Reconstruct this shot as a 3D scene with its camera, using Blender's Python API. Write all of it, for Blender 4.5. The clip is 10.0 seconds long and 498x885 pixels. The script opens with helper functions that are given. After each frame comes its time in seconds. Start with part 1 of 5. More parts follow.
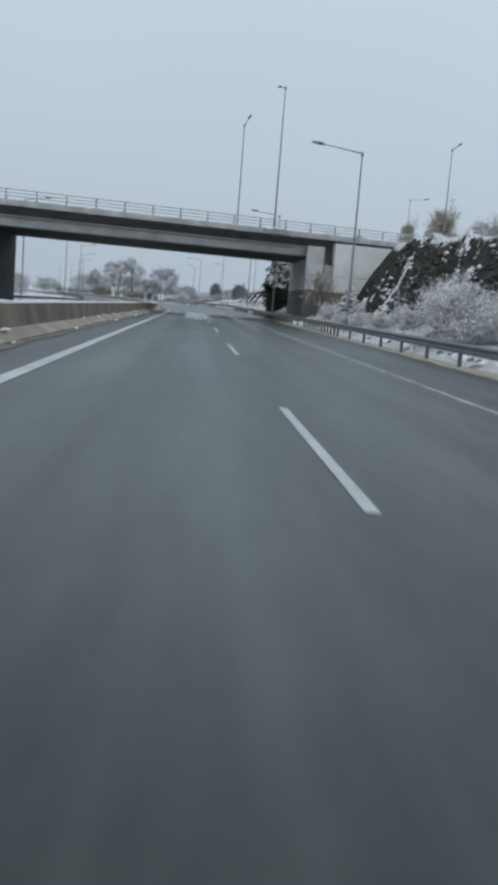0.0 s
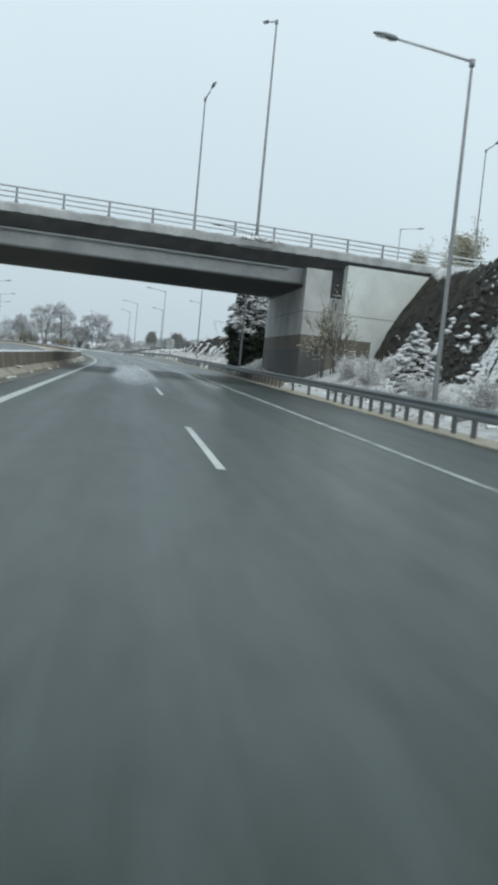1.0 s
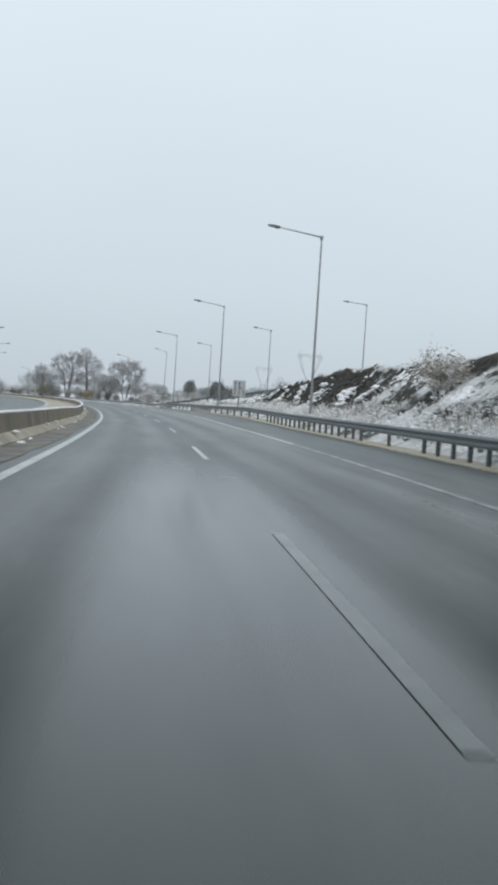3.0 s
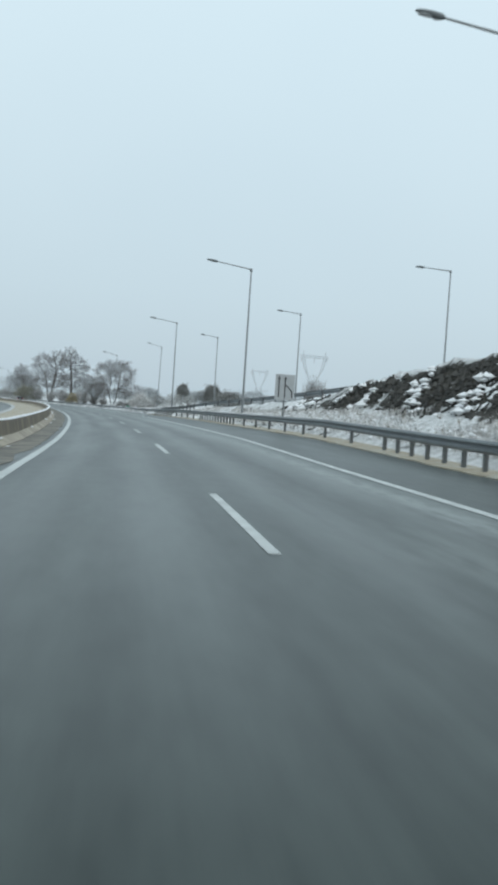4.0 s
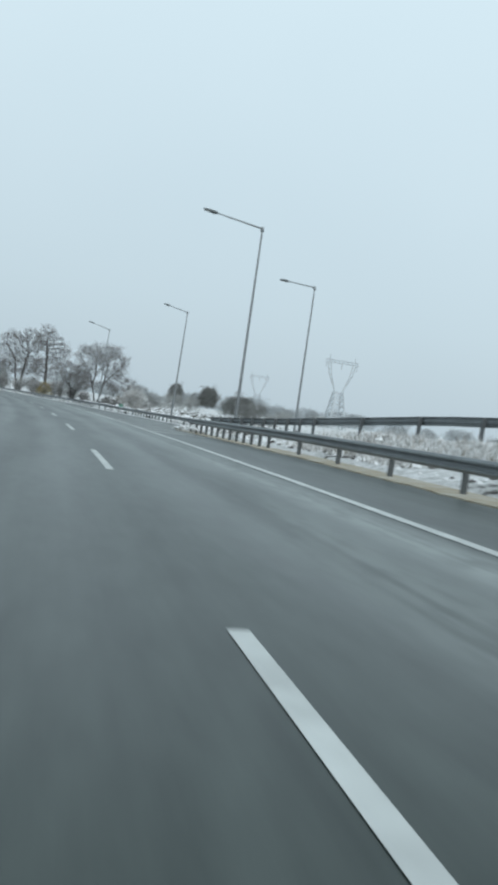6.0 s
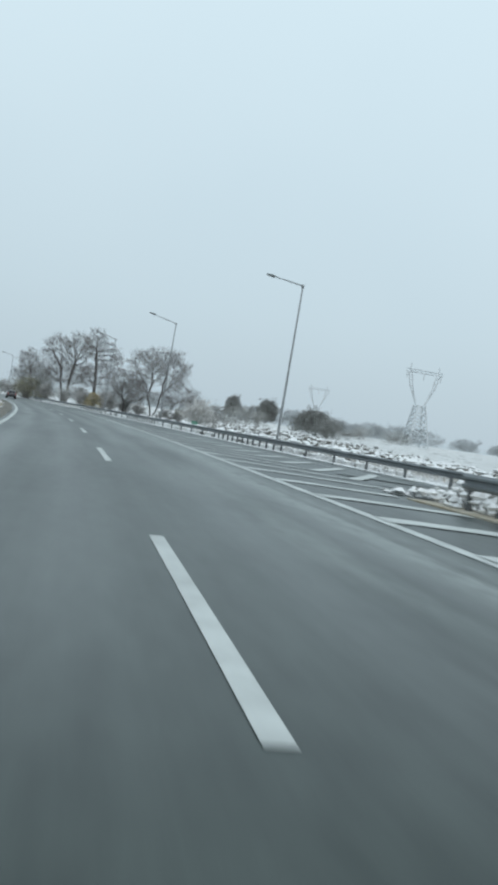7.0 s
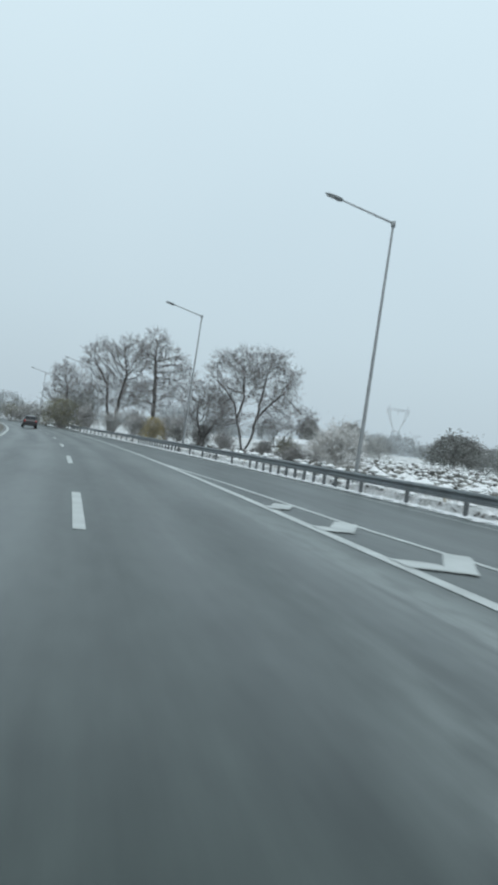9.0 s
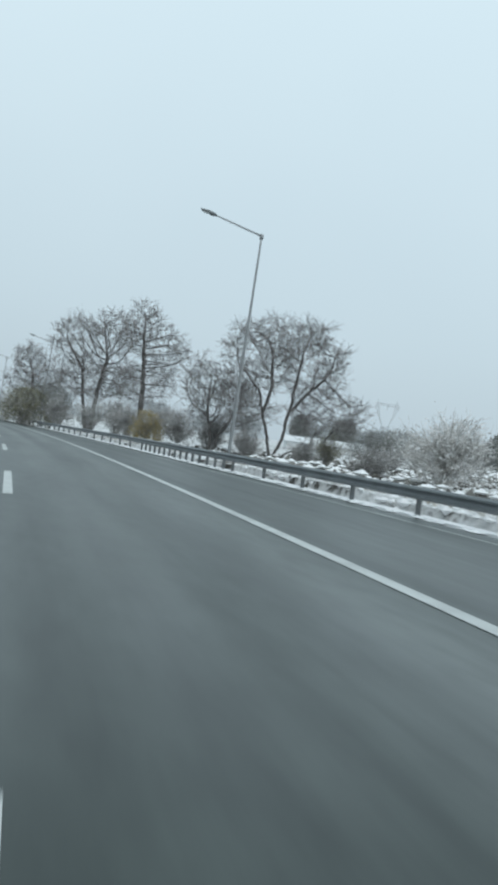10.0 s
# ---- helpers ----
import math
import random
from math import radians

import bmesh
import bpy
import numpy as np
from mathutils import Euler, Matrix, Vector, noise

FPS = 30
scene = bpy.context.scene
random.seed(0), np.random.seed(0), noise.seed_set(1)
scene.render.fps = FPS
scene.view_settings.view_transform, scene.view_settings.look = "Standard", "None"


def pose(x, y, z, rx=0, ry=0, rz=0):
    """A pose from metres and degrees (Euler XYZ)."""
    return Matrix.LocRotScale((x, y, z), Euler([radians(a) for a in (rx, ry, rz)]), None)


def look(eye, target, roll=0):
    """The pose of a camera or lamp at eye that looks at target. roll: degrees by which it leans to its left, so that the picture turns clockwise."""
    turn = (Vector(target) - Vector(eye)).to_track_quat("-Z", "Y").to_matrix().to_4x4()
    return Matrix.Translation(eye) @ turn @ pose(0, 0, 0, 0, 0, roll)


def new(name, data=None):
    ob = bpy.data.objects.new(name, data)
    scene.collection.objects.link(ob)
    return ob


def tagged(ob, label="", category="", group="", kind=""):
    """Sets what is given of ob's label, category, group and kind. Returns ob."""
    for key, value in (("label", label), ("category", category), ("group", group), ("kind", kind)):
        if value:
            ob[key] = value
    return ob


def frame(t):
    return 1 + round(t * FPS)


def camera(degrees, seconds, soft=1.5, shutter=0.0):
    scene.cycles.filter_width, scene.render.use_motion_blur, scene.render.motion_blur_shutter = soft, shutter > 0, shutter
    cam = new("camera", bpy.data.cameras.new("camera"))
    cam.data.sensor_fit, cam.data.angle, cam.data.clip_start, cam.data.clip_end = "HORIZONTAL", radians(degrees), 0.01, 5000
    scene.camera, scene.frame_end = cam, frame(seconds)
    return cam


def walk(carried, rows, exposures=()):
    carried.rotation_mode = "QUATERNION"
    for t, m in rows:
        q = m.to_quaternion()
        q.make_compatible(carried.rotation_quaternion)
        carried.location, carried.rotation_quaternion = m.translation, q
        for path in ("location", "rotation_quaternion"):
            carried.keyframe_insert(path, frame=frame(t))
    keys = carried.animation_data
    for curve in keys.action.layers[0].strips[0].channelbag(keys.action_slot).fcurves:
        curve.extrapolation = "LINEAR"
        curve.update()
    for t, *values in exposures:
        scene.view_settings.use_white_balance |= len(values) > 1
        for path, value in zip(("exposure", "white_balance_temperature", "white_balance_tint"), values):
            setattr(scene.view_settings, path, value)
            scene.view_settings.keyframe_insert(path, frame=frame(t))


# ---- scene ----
cam = camera(29.75, 10.0, soft=3.8, shutter=0.14)
walk(cam, [
    (0.0, pose(-0.029, -0.026, 1.250, 81.710, -4.591, -3.193)),
    (0.1, pose(-0.042, 3.091, 1.258, 83.285, -5.900, -4.824)),
    (0.2, pose(-0.056, 6.209, 1.264, 84.345, -6.300, -5.385)),
    (0.3, pose(-0.069, 9.326, 1.270, 84.980, -5.900, -5.685)),
    (0.4, pose(-0.083, 12.444, 1.275, 85.368, -5.600, -5.941)),
    (0.5, pose(-0.096, 15.561, 1.281, 85.355, -5.198, -6.312)),
    (1.0, pose(-0.138, 31.070, 1.275, 85.055, -5.409, -7.183)),
    (1.5, pose(-0.192, 46.469, 1.269, 85.136, -5.754, -7.254)),
    (2.0, pose(-0.254, 61.791, 1.256, 85.950, -4.850, -6.880)),
    (2.5, pose(-0.325, 77.066, 1.240, 86.410, -3.022, -5.989)),
    (2.7, pose(-0.390, 83.200, 1.250, 87.500, -3.500, -5.150)),
    (3.8, pose(-1.080, 116.860, 1.320, 88.050, -3.800, -5.020)),
    (4.0, pose(-1.280, 122.996, 1.335, 88.130, -3.777, -5.609)),
    (4.5, pose(-2.140, 137.886, 1.302, 88.609, -6.973, -6.649)),
    (5.0, pose(-2.822, 153.628, 1.255, 88.445, -7.937, -7.857)),
    (6.5, pose(-5.952, 202.130, 1.258, 88.874, -8.410, -5.476)),
    (7.0, pose(-7.477, 217.805, 1.250, 89.048, -8.515, -3.815)),
    (7.5, pose(-9.133, 233.521, 1.252, 89.257, -8.022, -2.360)),
    (8.0, pose(-11.026, 249.362, 1.253, 89.636, -7.421, -1.516)),
    (8.5, pose(-13.180, 265.446, 1.257, 90.051, -7.770, -1.086)),
    (9.0, pose(-15.529, 281.576, 1.250, 90.166, -7.308, -0.824)),
    (9.5, pose(-18.198, 297.483, 1.251, 90.349, -8.029, -1.448)),
    (10.0, pose(-21.038, 313.254, 1.245, 90.143, -7.391, -2.775)),
], exposures=[
    (0.0, -0.31, 6200, 16), (0.1, -0.20, 6280, 13), (0.2, -0.02, 6350, 10), (0.5, 0.06, 6400, 9), (1.5, 0.01, 6450, 11), (1.8, 0.0, 6650, 17), (2.0, -0.10, 6800, 19),
    (2.25, 0.26, 7350, 24), (2.5, 0.18, 7450, 23), (2.7, 0.06, 7100, 20), (3.6, -0.02, 6250, 8), (6.0, -0.05, 6250, 8), (10.0, -0.06, 6250, 8),
])

# ---- sky and sun: thin snow cloud over the whole sky ----
SUN_EL, SUN_AZ = radians(38), radians(200)
world = bpy.data.worlds.new("winter_sky")
scene.world = world
world.use_nodes = True
wt = world.node_tree
wt.nodes.clear()
w_out = wt.nodes.new("ShaderNodeOutputWorld")
w_bg = wt.nodes.new("ShaderNodeBackground")
w_sky = wt.nodes.new("ShaderNodeTexSky")
w_sky.sky_type, w_sky.sun_disc = "NISHITA", False
w_sky.sun_elevation, w_sky.sun_rotation = SUN_EL, SUN_AZ
w_sky.dust_density, w_sky.air_density = 6.0, 1.0
w_scale = wt.nodes.new("ShaderNodeVectorMath")
w_scale.operation = "SCALE"
w_scale.inputs["Scale"].default_value = 0.09
w_co = wt.nodes.new("ShaderNodeTexCoord")
w_sep = wt.nodes.new("ShaderNodeSeparateXYZ")
w_ramp = wt.nodes.new("ShaderNodeValToRGB")
w_ramp.color_ramp.elements[0].position, w_ramp.color_ramp.elements[0].color = 0.0, (0.58, 0.68, 0.735, 1)
w_ramp.color_ramp.elements[1].position, w_ramp.color_ramp.elements[1].color = 0.45, (0.80, 0.945, 1.0, 1)
w_mid = w_ramp.color_ramp.elements.new(0.12)
w_mid.color = (0.66, 0.78, 0.835, 1)
w_noise = wt.nodes.new("ShaderNodeTexNoise")
w_noise.inputs["Scale"].default_value, w_noise.inputs["Detail"].default_value = 2.2, 3
w_cloud = wt.nodes.new("ShaderNodeMix")
w_cloud.data_type, w_cloud.blend_type = "RGBA", "MULTIPLY"
w_nr = wt.nodes.new("ShaderNodeValToRGB")
w_nr.color_ramp.elements[0].color, w_nr.color_ramp.elements[1].color = (0.93, 0.94, 0.95, 1), (1.05, 1.04, 1.03, 1)
w_mix = wt.nodes.new("ShaderNodeMix")
w_mix.data_type = "RGBA"
w_mix.inputs[0].default_value = 0.9
wt.links.new(w_co.outputs["Generated"], w_sep.inputs[0])
wt.links.new(w_sep.outputs["Z"], w_ramp.inputs[0])
wt.links.new(w_co.outputs["Generated"], w_noise.inputs["Vector"])
wt.links.new(w_noise.outputs["Fac"], w_nr.inputs[0])
w_cloud.inputs[0].default_value = 1.0
wt.links.new(w_ramp.outputs[0], w_cloud.inputs[6])
wt.links.new(w_nr.outputs[0], w_cloud.inputs[7])
wt.links.new(w_sky.outputs[0], w_scale.inputs[0])
wt.links.new(w_scale.outputs[0], w_mix.inputs[6])
wt.links.new(w_cloud.outputs[2], w_mix.inputs[7])
wt.links.new(w_mix.outputs[2], w_bg.inputs["Color"])
w_bg.inputs["Strength"].default_value = 1.0
wt.links.new(w_bg.outputs[0], w_out.inputs[0])

sun = new("sun", bpy.data.lights.new("sun", "SUN"))
sun.data.energy, sun.data.angle, sun.data.color = 0.75, radians(30), (1.0, 0.97, 0.93)
sun.matrix_world = look((-30 * math.sin(SUN_AZ), 30 * math.cos(SUN_AZ), 30), (0, 0, 0))


# ---- materials ----
def material(name, base, rough=0.6, metal=0.0, var=0.25, scale=3.0, fine=40.0, bump=0.2, bump_scale=None,
             tint=None, stretch=None, rough_var=0.1, spec=0.5, island=0.0):
    m = bpy.data.materials.new(name)
    m.use_nodes = True
    nt = m.node_tree
    bsdf = nt.nodes["Principled BSDF"]
    co = nt.nodes.new("ShaderNodeTexCoord")
    mp = nt.nodes.new("ShaderNodeMapping")
    nt.links.new(co.outputs["Object"], mp.inputs["Vector"])
    if stretch:
        mp.inputs["Scale"].default_value = stretch
    n1 = nt.nodes.new("ShaderNodeTexNoise")
    n1.inputs["Scale"].default_value, n1.inputs["Detail"].default_value = scale, 5
    n2 = nt.nodes.new("ShaderNodeTexNoise")
    n2.inputs["Scale"].default_value, n2.inputs["Detail"].default_value = fine, 3
    for n in (n1, n2):
        nt.links.new(mp.outputs[0], n.inputs["Vector"])
    ramp = nt.nodes.new("ShaderNodeValToRGB")
    low = tint if tint else tuple(c * (1 - var) for c in base)
    high = tuple(min(1, c * (1 + var * 0.7)) for c in base)
    ramp.color_ramp.elements[0].position, ramp.color_ramp.elements[1].position = 0.33, 0.68
    ramp.color_ramp.elements[0].color, ramp.color_ramp.elements[1].color = (*low, 1), (*high, 1)
    nt.links.new(n1.outputs["Fac"], ramp.inputs[0])
    mix = nt.nodes.new("ShaderNodeMix")
    mix.data_type, mix.blend_type = "RGBA", "MULTIPLY"
    mix.inputs[0].default_value = 1.0
    r2 = nt.nodes.new("ShaderNodeValToRGB")
    r2.color_ramp.elements[0].color = (1 - var * 0.7,) * 3 + (1,)
    r2.color_ramp.elements[1].color = (1 + var * 0.35,) * 3 + (1,)
    nt.links.new(n2.outputs["Fac"], r2.inputs[0])
    nt.links.new(ramp.outputs[0], mix.inputs[6])
    nt.links.new(r2.outputs[0], mix.inputs[7])
    last = mix.outputs[2]
    if island:
        geo = nt.nodes.new("ShaderNodeNewGeometry")
        hsv = nt.nodes.new("ShaderNodeHueSaturation")
        mr = nt.nodes.new("ShaderNodeMapRange")
        mr.inputs["To Min"].default_value, mr.inputs["To Max"].default_value = 1 - island, 1 + island
        nt.links.new(geo.outputs["Random Per Island"], mr.inputs["Value"])
        nt.links.new(mr.outputs[0], hsv.inputs["Value"])
        nt.links.new(last, hsv.inputs["Color"])
        last = hsv.outputs[0]
    nt.links.new(last, bsdf.inputs["Base Color"])
    rr = nt.nodes.new("ShaderNodeMapRange")
    rr.inputs["To Min"].default_value, rr.inputs["To Max"].default_value = max(0.03, rough - rough_var), min(1, rough + rough_var)
    nt.links.new(n1.outputs["Fac"], rr.inputs["Value"])
    nt.links.new(rr.outputs[0], bsdf.inputs["Roughness"])
    bsdf.inputs["Metallic"].default_value = metal
    bsdf.inputs["Specular IOR Level"].default_value = spec
    if bump:
        bp = nt.nodes.new("ShaderNodeBump")
        bp.inputs["Strength"].default_value = bump
        bp.inputs["Distance"].default_value = 0.02
        nt.links.new(n2.outputs["Fac"], bp.inputs["Height"])
        nt.links.new(bp.outputs[0], bsdf.inputs["Normal"])
    return m


def asphalt_material():
    """Damp grey asphalt: stone grain, faint wheel tracks, pale salt streaks by the shoulder line and a film of water in one lane below the overpass."""
    m = bpy.data.materials.new("wet_asphalt")
    m.use_nodes = True
    nt = m.node_tree
    bsdf = nt.nodes["Principled BSDF"]
    uv = nt.nodes.new("ShaderNodeUVMap")
    uv.uv_map = "along"

    def link(a, b):
        if isinstance(a, (int, float)):
            b.default_value = a
        else:
            nt.links.new(a, b)

    def calc(op, a, b=0.0, c=0.0):
        n = nt.nodes.new("ShaderNodeMath")
        n.operation = op
        for i, v in enumerate((a, b, c)):
            link(v, n.inputs[i])
        return n.outputs[0]

    def noise_at(across, lengthways, detail=4):
        mp = nt.nodes.new("ShaderNodeMapping")
        mp.inputs["Scale"].default_value = (across, lengthways, 1)
        nt.links.new(uv.outputs[0], mp.inputs["Vector"])
        n = nt.nodes.new("ShaderNodeTexNoise")
        n.inputs["Scale"].default_value, n.inputs["Detail"].default_value = 1.0, detail
        nt.links.new(mp.outputs[0], n.inputs["Vector"])
        return n.outputs["Fac"]

    def span(v, lo, hi, a=0.0, b=1.0):
        n = nt.nodes.new("ShaderNodeMapRange")
        n.interpolation_type = "SMOOTHSTEP"
        link(v, n.inputs["Value"])
        for k, x in (("From Min", lo), ("From Max", hi), ("To Min", a), ("To Max", b)):
            n.inputs[k].default_value = x
        return n.outputs[0]

    sep = nt.nodes.new("ShaderNodeSeparateXYZ")
    nt.links.new(uv.outputs[0], sep.inputs[0])
    lat, y = sep.outputs[0], sep.outputs[1]
    wander = noise_at(0.35, 0.05)
    lat = calc("ADD", lat, calc("MULTIPLY_ADD", wander, 0.8, -0.4))
    streak, patch, blotch, comb = noise_at(2.6, 0.012), noise_at(0.9, 0.10), noise_at(5.0, 1.1), noise_at(1.7, 0.07, 2)

    def band(centre, width):
        return span(calc("ABSOLUTE", calc("SUBTRACT", lat, centre)), 0.0, width, 1.0, 0.0)

    tracks = calc("ADD", calc("ADD", band(-2.65, 0.75), band(-0.95, 0.8)), calc("ADD", band(1.1, 0.7), band(2.5, 0.7)))
    salt = calc("MULTIPLY", calc("ADD", band(2.95, 0.70), calc("MULTIPLY", band(1.75, 0.8), calc("MULTIPLY", span(patch, 0.42, 0.60), 0.5))), calc("MULTIPLY", calc("MULTIPLY", calc("MULTIPLY", span(y, 105, 135), span(y, 275, 320, 1.0, 0.3)), span(streak, 0.24, 0.46)), span(blotch, 0.28, 0.60, 0.35, 1.0)))
    film = calc("MULTIPLY", calc("ADD", span(calc("ABSOLUTE", calc("ADD", lat, 0.65)), 0.7, 1.4, 1.0, 0.0), calc("MULTIPLY", band(2.85, 0.5), 0.5)), calc("MULTIPLY", calc("MULTIPLY", span(y, 62, 78), span(y, 100, 118, 1.0, 0.0)), span(comb, 0.05, 0.55, 0.25, 1.0)))
    # sheltered by the deck, so hardly wetted but for what the wheels carry in
    dry = calc("MULTIPLY", calc("MULTIPLY", span(y, 76, 84), span(y, 93, 101, 1.0, 0.0)), calc("SUBTRACT", 1.0, calc("MINIMUM", calc("MULTIPLY", film, 1.3), 1.0)))
    tone = calc("MULTIPLY_ADD", streak, 0.40, calc("MULTIPLY_ADD", patch, 0.25, calc("MULTIPLY", blotch, 0.35)))
    ramp = nt.nodes.new("ShaderNodeValToRGB")
    ramp.color_ramp.elements[0].position, ramp.color_ramp.elements[1].position = 0.38, 0.62
    ramp.color_ramp.elements[0].color, ramp.color_ramp.elements[1].color = (0.014, 0.022, 0.020, 1), (0.050, 0.064, 0.059, 1)
    nt.links.new(tone, ramp.inputs[0])
    pale = nt.nodes.new("ShaderNodeMix")
    pale.data_type = "RGBA"
    pale.inputs[7].default_value = (0.25, 0.275, 0.27, 1)
    nt.links.new(calc("MINIMUM", salt, 0.95), pale.inputs[0])
    nt.links.new(ramp.outputs[0], pale.inputs[6])
    g1 = nt.nodes.new("ShaderNodeTexNoise")
    g1.inputs["Scale"].default_value, g1.inputs["Detail"].default_value = 60, 2
    nt.links.new(uv.outputs[0], g1.inputs["Vector"])
    grain = nt.nodes.new("ShaderNodeMix")
    grain.data_type, grain.blend_type = "RGBA", "MULTIPLY"
    grain.inputs[0].default_value = 1.0
    g2 = nt.nodes.new("ShaderNodeValToRGB")
    g2.color_ramp.elements[0].color, g2.color_ramp.elements[1].color = (0.7, 0.7, 0.7, 1), (1.25, 1.25, 1.25, 1)
    nt.links.new(g1.outputs["Fac"], g2.inputs[0])
    nt.links.new(pale.outputs[2], grain.inputs[6])
    nt.links.new(g2.outputs[0], grain.inputs[7])
    nt.links.new(grain.outputs[2], bsdf.inputs["Base Color"])
    # damp all over, smoother in the tracks, a mirror-like film below the overpass, dull where salt has dried
    rough = calc("MULTIPLY_ADD", tracks, -0.05, calc("MULTIPLY_ADD", patch, -0.10, 0.40))
    rough = calc("MULTIPLY_ADD", film, -0.15, calc("MULTIPLY_ADD", dry, 0.16, calc("MULTIPLY_ADD", salt, 0.15, rough)))
    nt.links.new(calc("MAXIMUM", rough, 0.09), bsdf.inputs["Roughness"])
    nt.links.new(calc("MULTIPLY_ADD", film, 0.46, calc("MULTIPLY_ADD", dry, -0.15, 0.28)), bsdf.inputs["Specular IOR Level"])
    return m


def snow_ground_material():
    """Snow cover with bare rock where it is steep, and earth and dry stalks showing through in patches."""
    m = bpy.data.materials.new("snow_ground")
    m.use_nodes = True
    nt = m.node_tree
    bsdf = nt.nodes["Principled BSDF"]
    co = nt.nodes.new("ShaderNodeTexCoord")
    geo = nt.nodes.new("ShaderNodeNewGeometry")
    sep = nt.nodes.new("ShaderNodeSeparateXYZ")
    nt.links.new(geo.outputs["Normal"], sep.inputs[0])
    big = nt.nodes.new("ShaderNodeTexNoise")
    big.inputs["Scale"].default_value, big.inputs["Detail"].default_value = 0.33, 6
    big.inputs["Roughness"].default_value = 0.62
    small = nt.nodes.new("ShaderNodeTexNoise")
    small.inputs["Scale"].default_value, small.inputs["Detail"].default_value = 2.6, 6
    small.inputs["Roughness"].default_value = 0.7
    for n in (big, small):
        nt.links.new(co.outputs["Object"], n.inputs["Vector"])
    # bare = a*(1-nz) + noise
    steep = nt.nodes.new("ShaderNodeMapRange")
    steep.inputs["From Min"].default_value, steep.inputs["From Max"].default_value = 0.97, 0.54
    steep.inputs["To Min"].default_value, steep.inputs["To Max"].default_value = 0.0, 0.31
    nt.links.new(sep.outputs["Z"], steep.inputs["Value"])
    s1 = nt.nodes.new("ShaderNodeMath")
    s1.operation = "ADD"
    nt.links.new(steep.outputs[0], s1.inputs[0])
    nt.links.new(big.outputs["Fac"], s1.inputs[1])
    s2 = nt.nodes.new("ShaderNodeMath")
    s2.operation = "MULTIPLY_ADD"
    s2.inputs[1].default_value = 0.55
    nt.links.new(small.outputs["Fac"], s2.inputs[0])
    nt.links.new(s1.outputs[0], s2.inputs[2])
    edge = nt.nodes.new("ShaderNodeValToRGB")
    edge.color_ramp.elements[0].position, edge.color_ramp.elements[1].position = 0.87, 0.96
    nt.links.new(s2.outputs[0], edge.inputs[0])
    rock = nt.nodes.new("ShaderNodeValToRGB")
    rock.color_ramp.elements[0].position, rock.color_ramp.elements[1].position = 0.35, 0.7
    rock.color_ramp.elements[0].color, rock.color_ramp.elements[1].color = (0.017, 0.018, 0.016, 1), (0.088, 0.081, 0.068, 1)
    nt.links.new(small.outputs["Fac"], rock.inputs[0])
    snow = nt.nodes.new("ShaderNodeValToRGB")
    snow.color_ramp.elements[0].position, snow.color_ramp.elements[1].position = 0.36, 0.62
    snow.color_ramp.elements[0].color, snow.color_ramp.elements[1].color = (0.46, 0.47, 0.46, 1), (0.80, 0.81, 0.82, 1)
    nt.links.new(small.outputs["Fac"], snow.inputs[0])
    mix = nt.nodes.new("ShaderNodeMix")
    mix.data_type = "RGBA"
    nt.links.new(edge.outputs[0], mix.inputs[0])
    nt.links.new(snow.outputs[0], mix.inputs[6])
    nt.links.new(rock.outputs[0], mix.inputs[7])
    nt.links.new(mix.outputs[2], bsdf.inputs["Base Color"])
    bsdf.inputs["Roughness"].default_value = 0.85
    bsdf.inputs["Specular IOR Level"].default_value = 0.2
    bp = nt.nodes.new("ShaderNodeBump")
    bp.inputs["Strength"].default_value, bp.inputs["Distance"].default_value = 0.9, 0.25
    nt.links.new(small.outputs["Fac"], bp.inputs["Height"])
    nt.links.new(bp.outputs[0], bsdf.inputs["Normal"])
    return m


ASPHALT = asphalt_material()
SNOW_GROUND = snow_ground_material()
PAINT = material("road_paint", (0.50, 0.525, 0.515), 0.5, var=0.18, scale=1.5, fine=14, bump=0.1)
WORN_PAINT = material("worn_road_paint", (0.33, 0.35, 0.345), 0.55, var=0.5, scale=1.2, fine=12, bump=0.1)
TAN = material("sandy_verge", (0.29, 0.245, 0.175), 0.85, var=0.35, scale=1.7, fine=9, bump=0.5, tint=(0.44, 0.415, 0.355))
CONCRETE = material("concrete", (0.50, 0.515, 0.51), 0.75, var=0.22, scale=0.5, fine=7, bump=0.25)
GIRDER_GREY = material("girder_concrete", (0.35, 0.37, 0.375), 0.75, var=0.28, scale=0.45, fine=6, bump=0.25)
CONCRETE_PALE = material("pale_concrete", (0.70, 0.75, 0.725), 0.75, var=0.18, scale=0.4, fine=6, bump=0.2)
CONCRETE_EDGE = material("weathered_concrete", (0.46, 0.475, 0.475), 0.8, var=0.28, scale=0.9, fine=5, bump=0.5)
# Dark bands and joints of the piers; under the deck it stands for shade.
CONCRETE_DARK = material("stained_shaded_concrete", (0.125, 0.127, 0.13), 0.8, var=0.25, scale=0.8, fine=6, bump=0.25)
# Near-black concrete: the depth shade of the recess as a base colour.
SLOT_SHADE = material("slot_shade_concrete", (0.045, 0.047, 0.05), 0.85, var=0.3, scale=0.8, fine=6, bump=0.2)
CONCRETE_TAN = material("mud_stained_concrete", (0.17, 0.155, 0.13), 0.8, var=0.25, scale=0.8, fine=6, bump=0.25)
GALV = material("galvanised_steel", (0.18, 0.20, 0.21), 0.5, metal=0.35, var=0.2, scale=1.2, fine=12, bump=0.05)
POST_STEEL = material("post_steel", (0.13, 0.14, 0.145), 0.6, metal=0.3, var=0.25, scale=3, fine=20, bump=0.05)
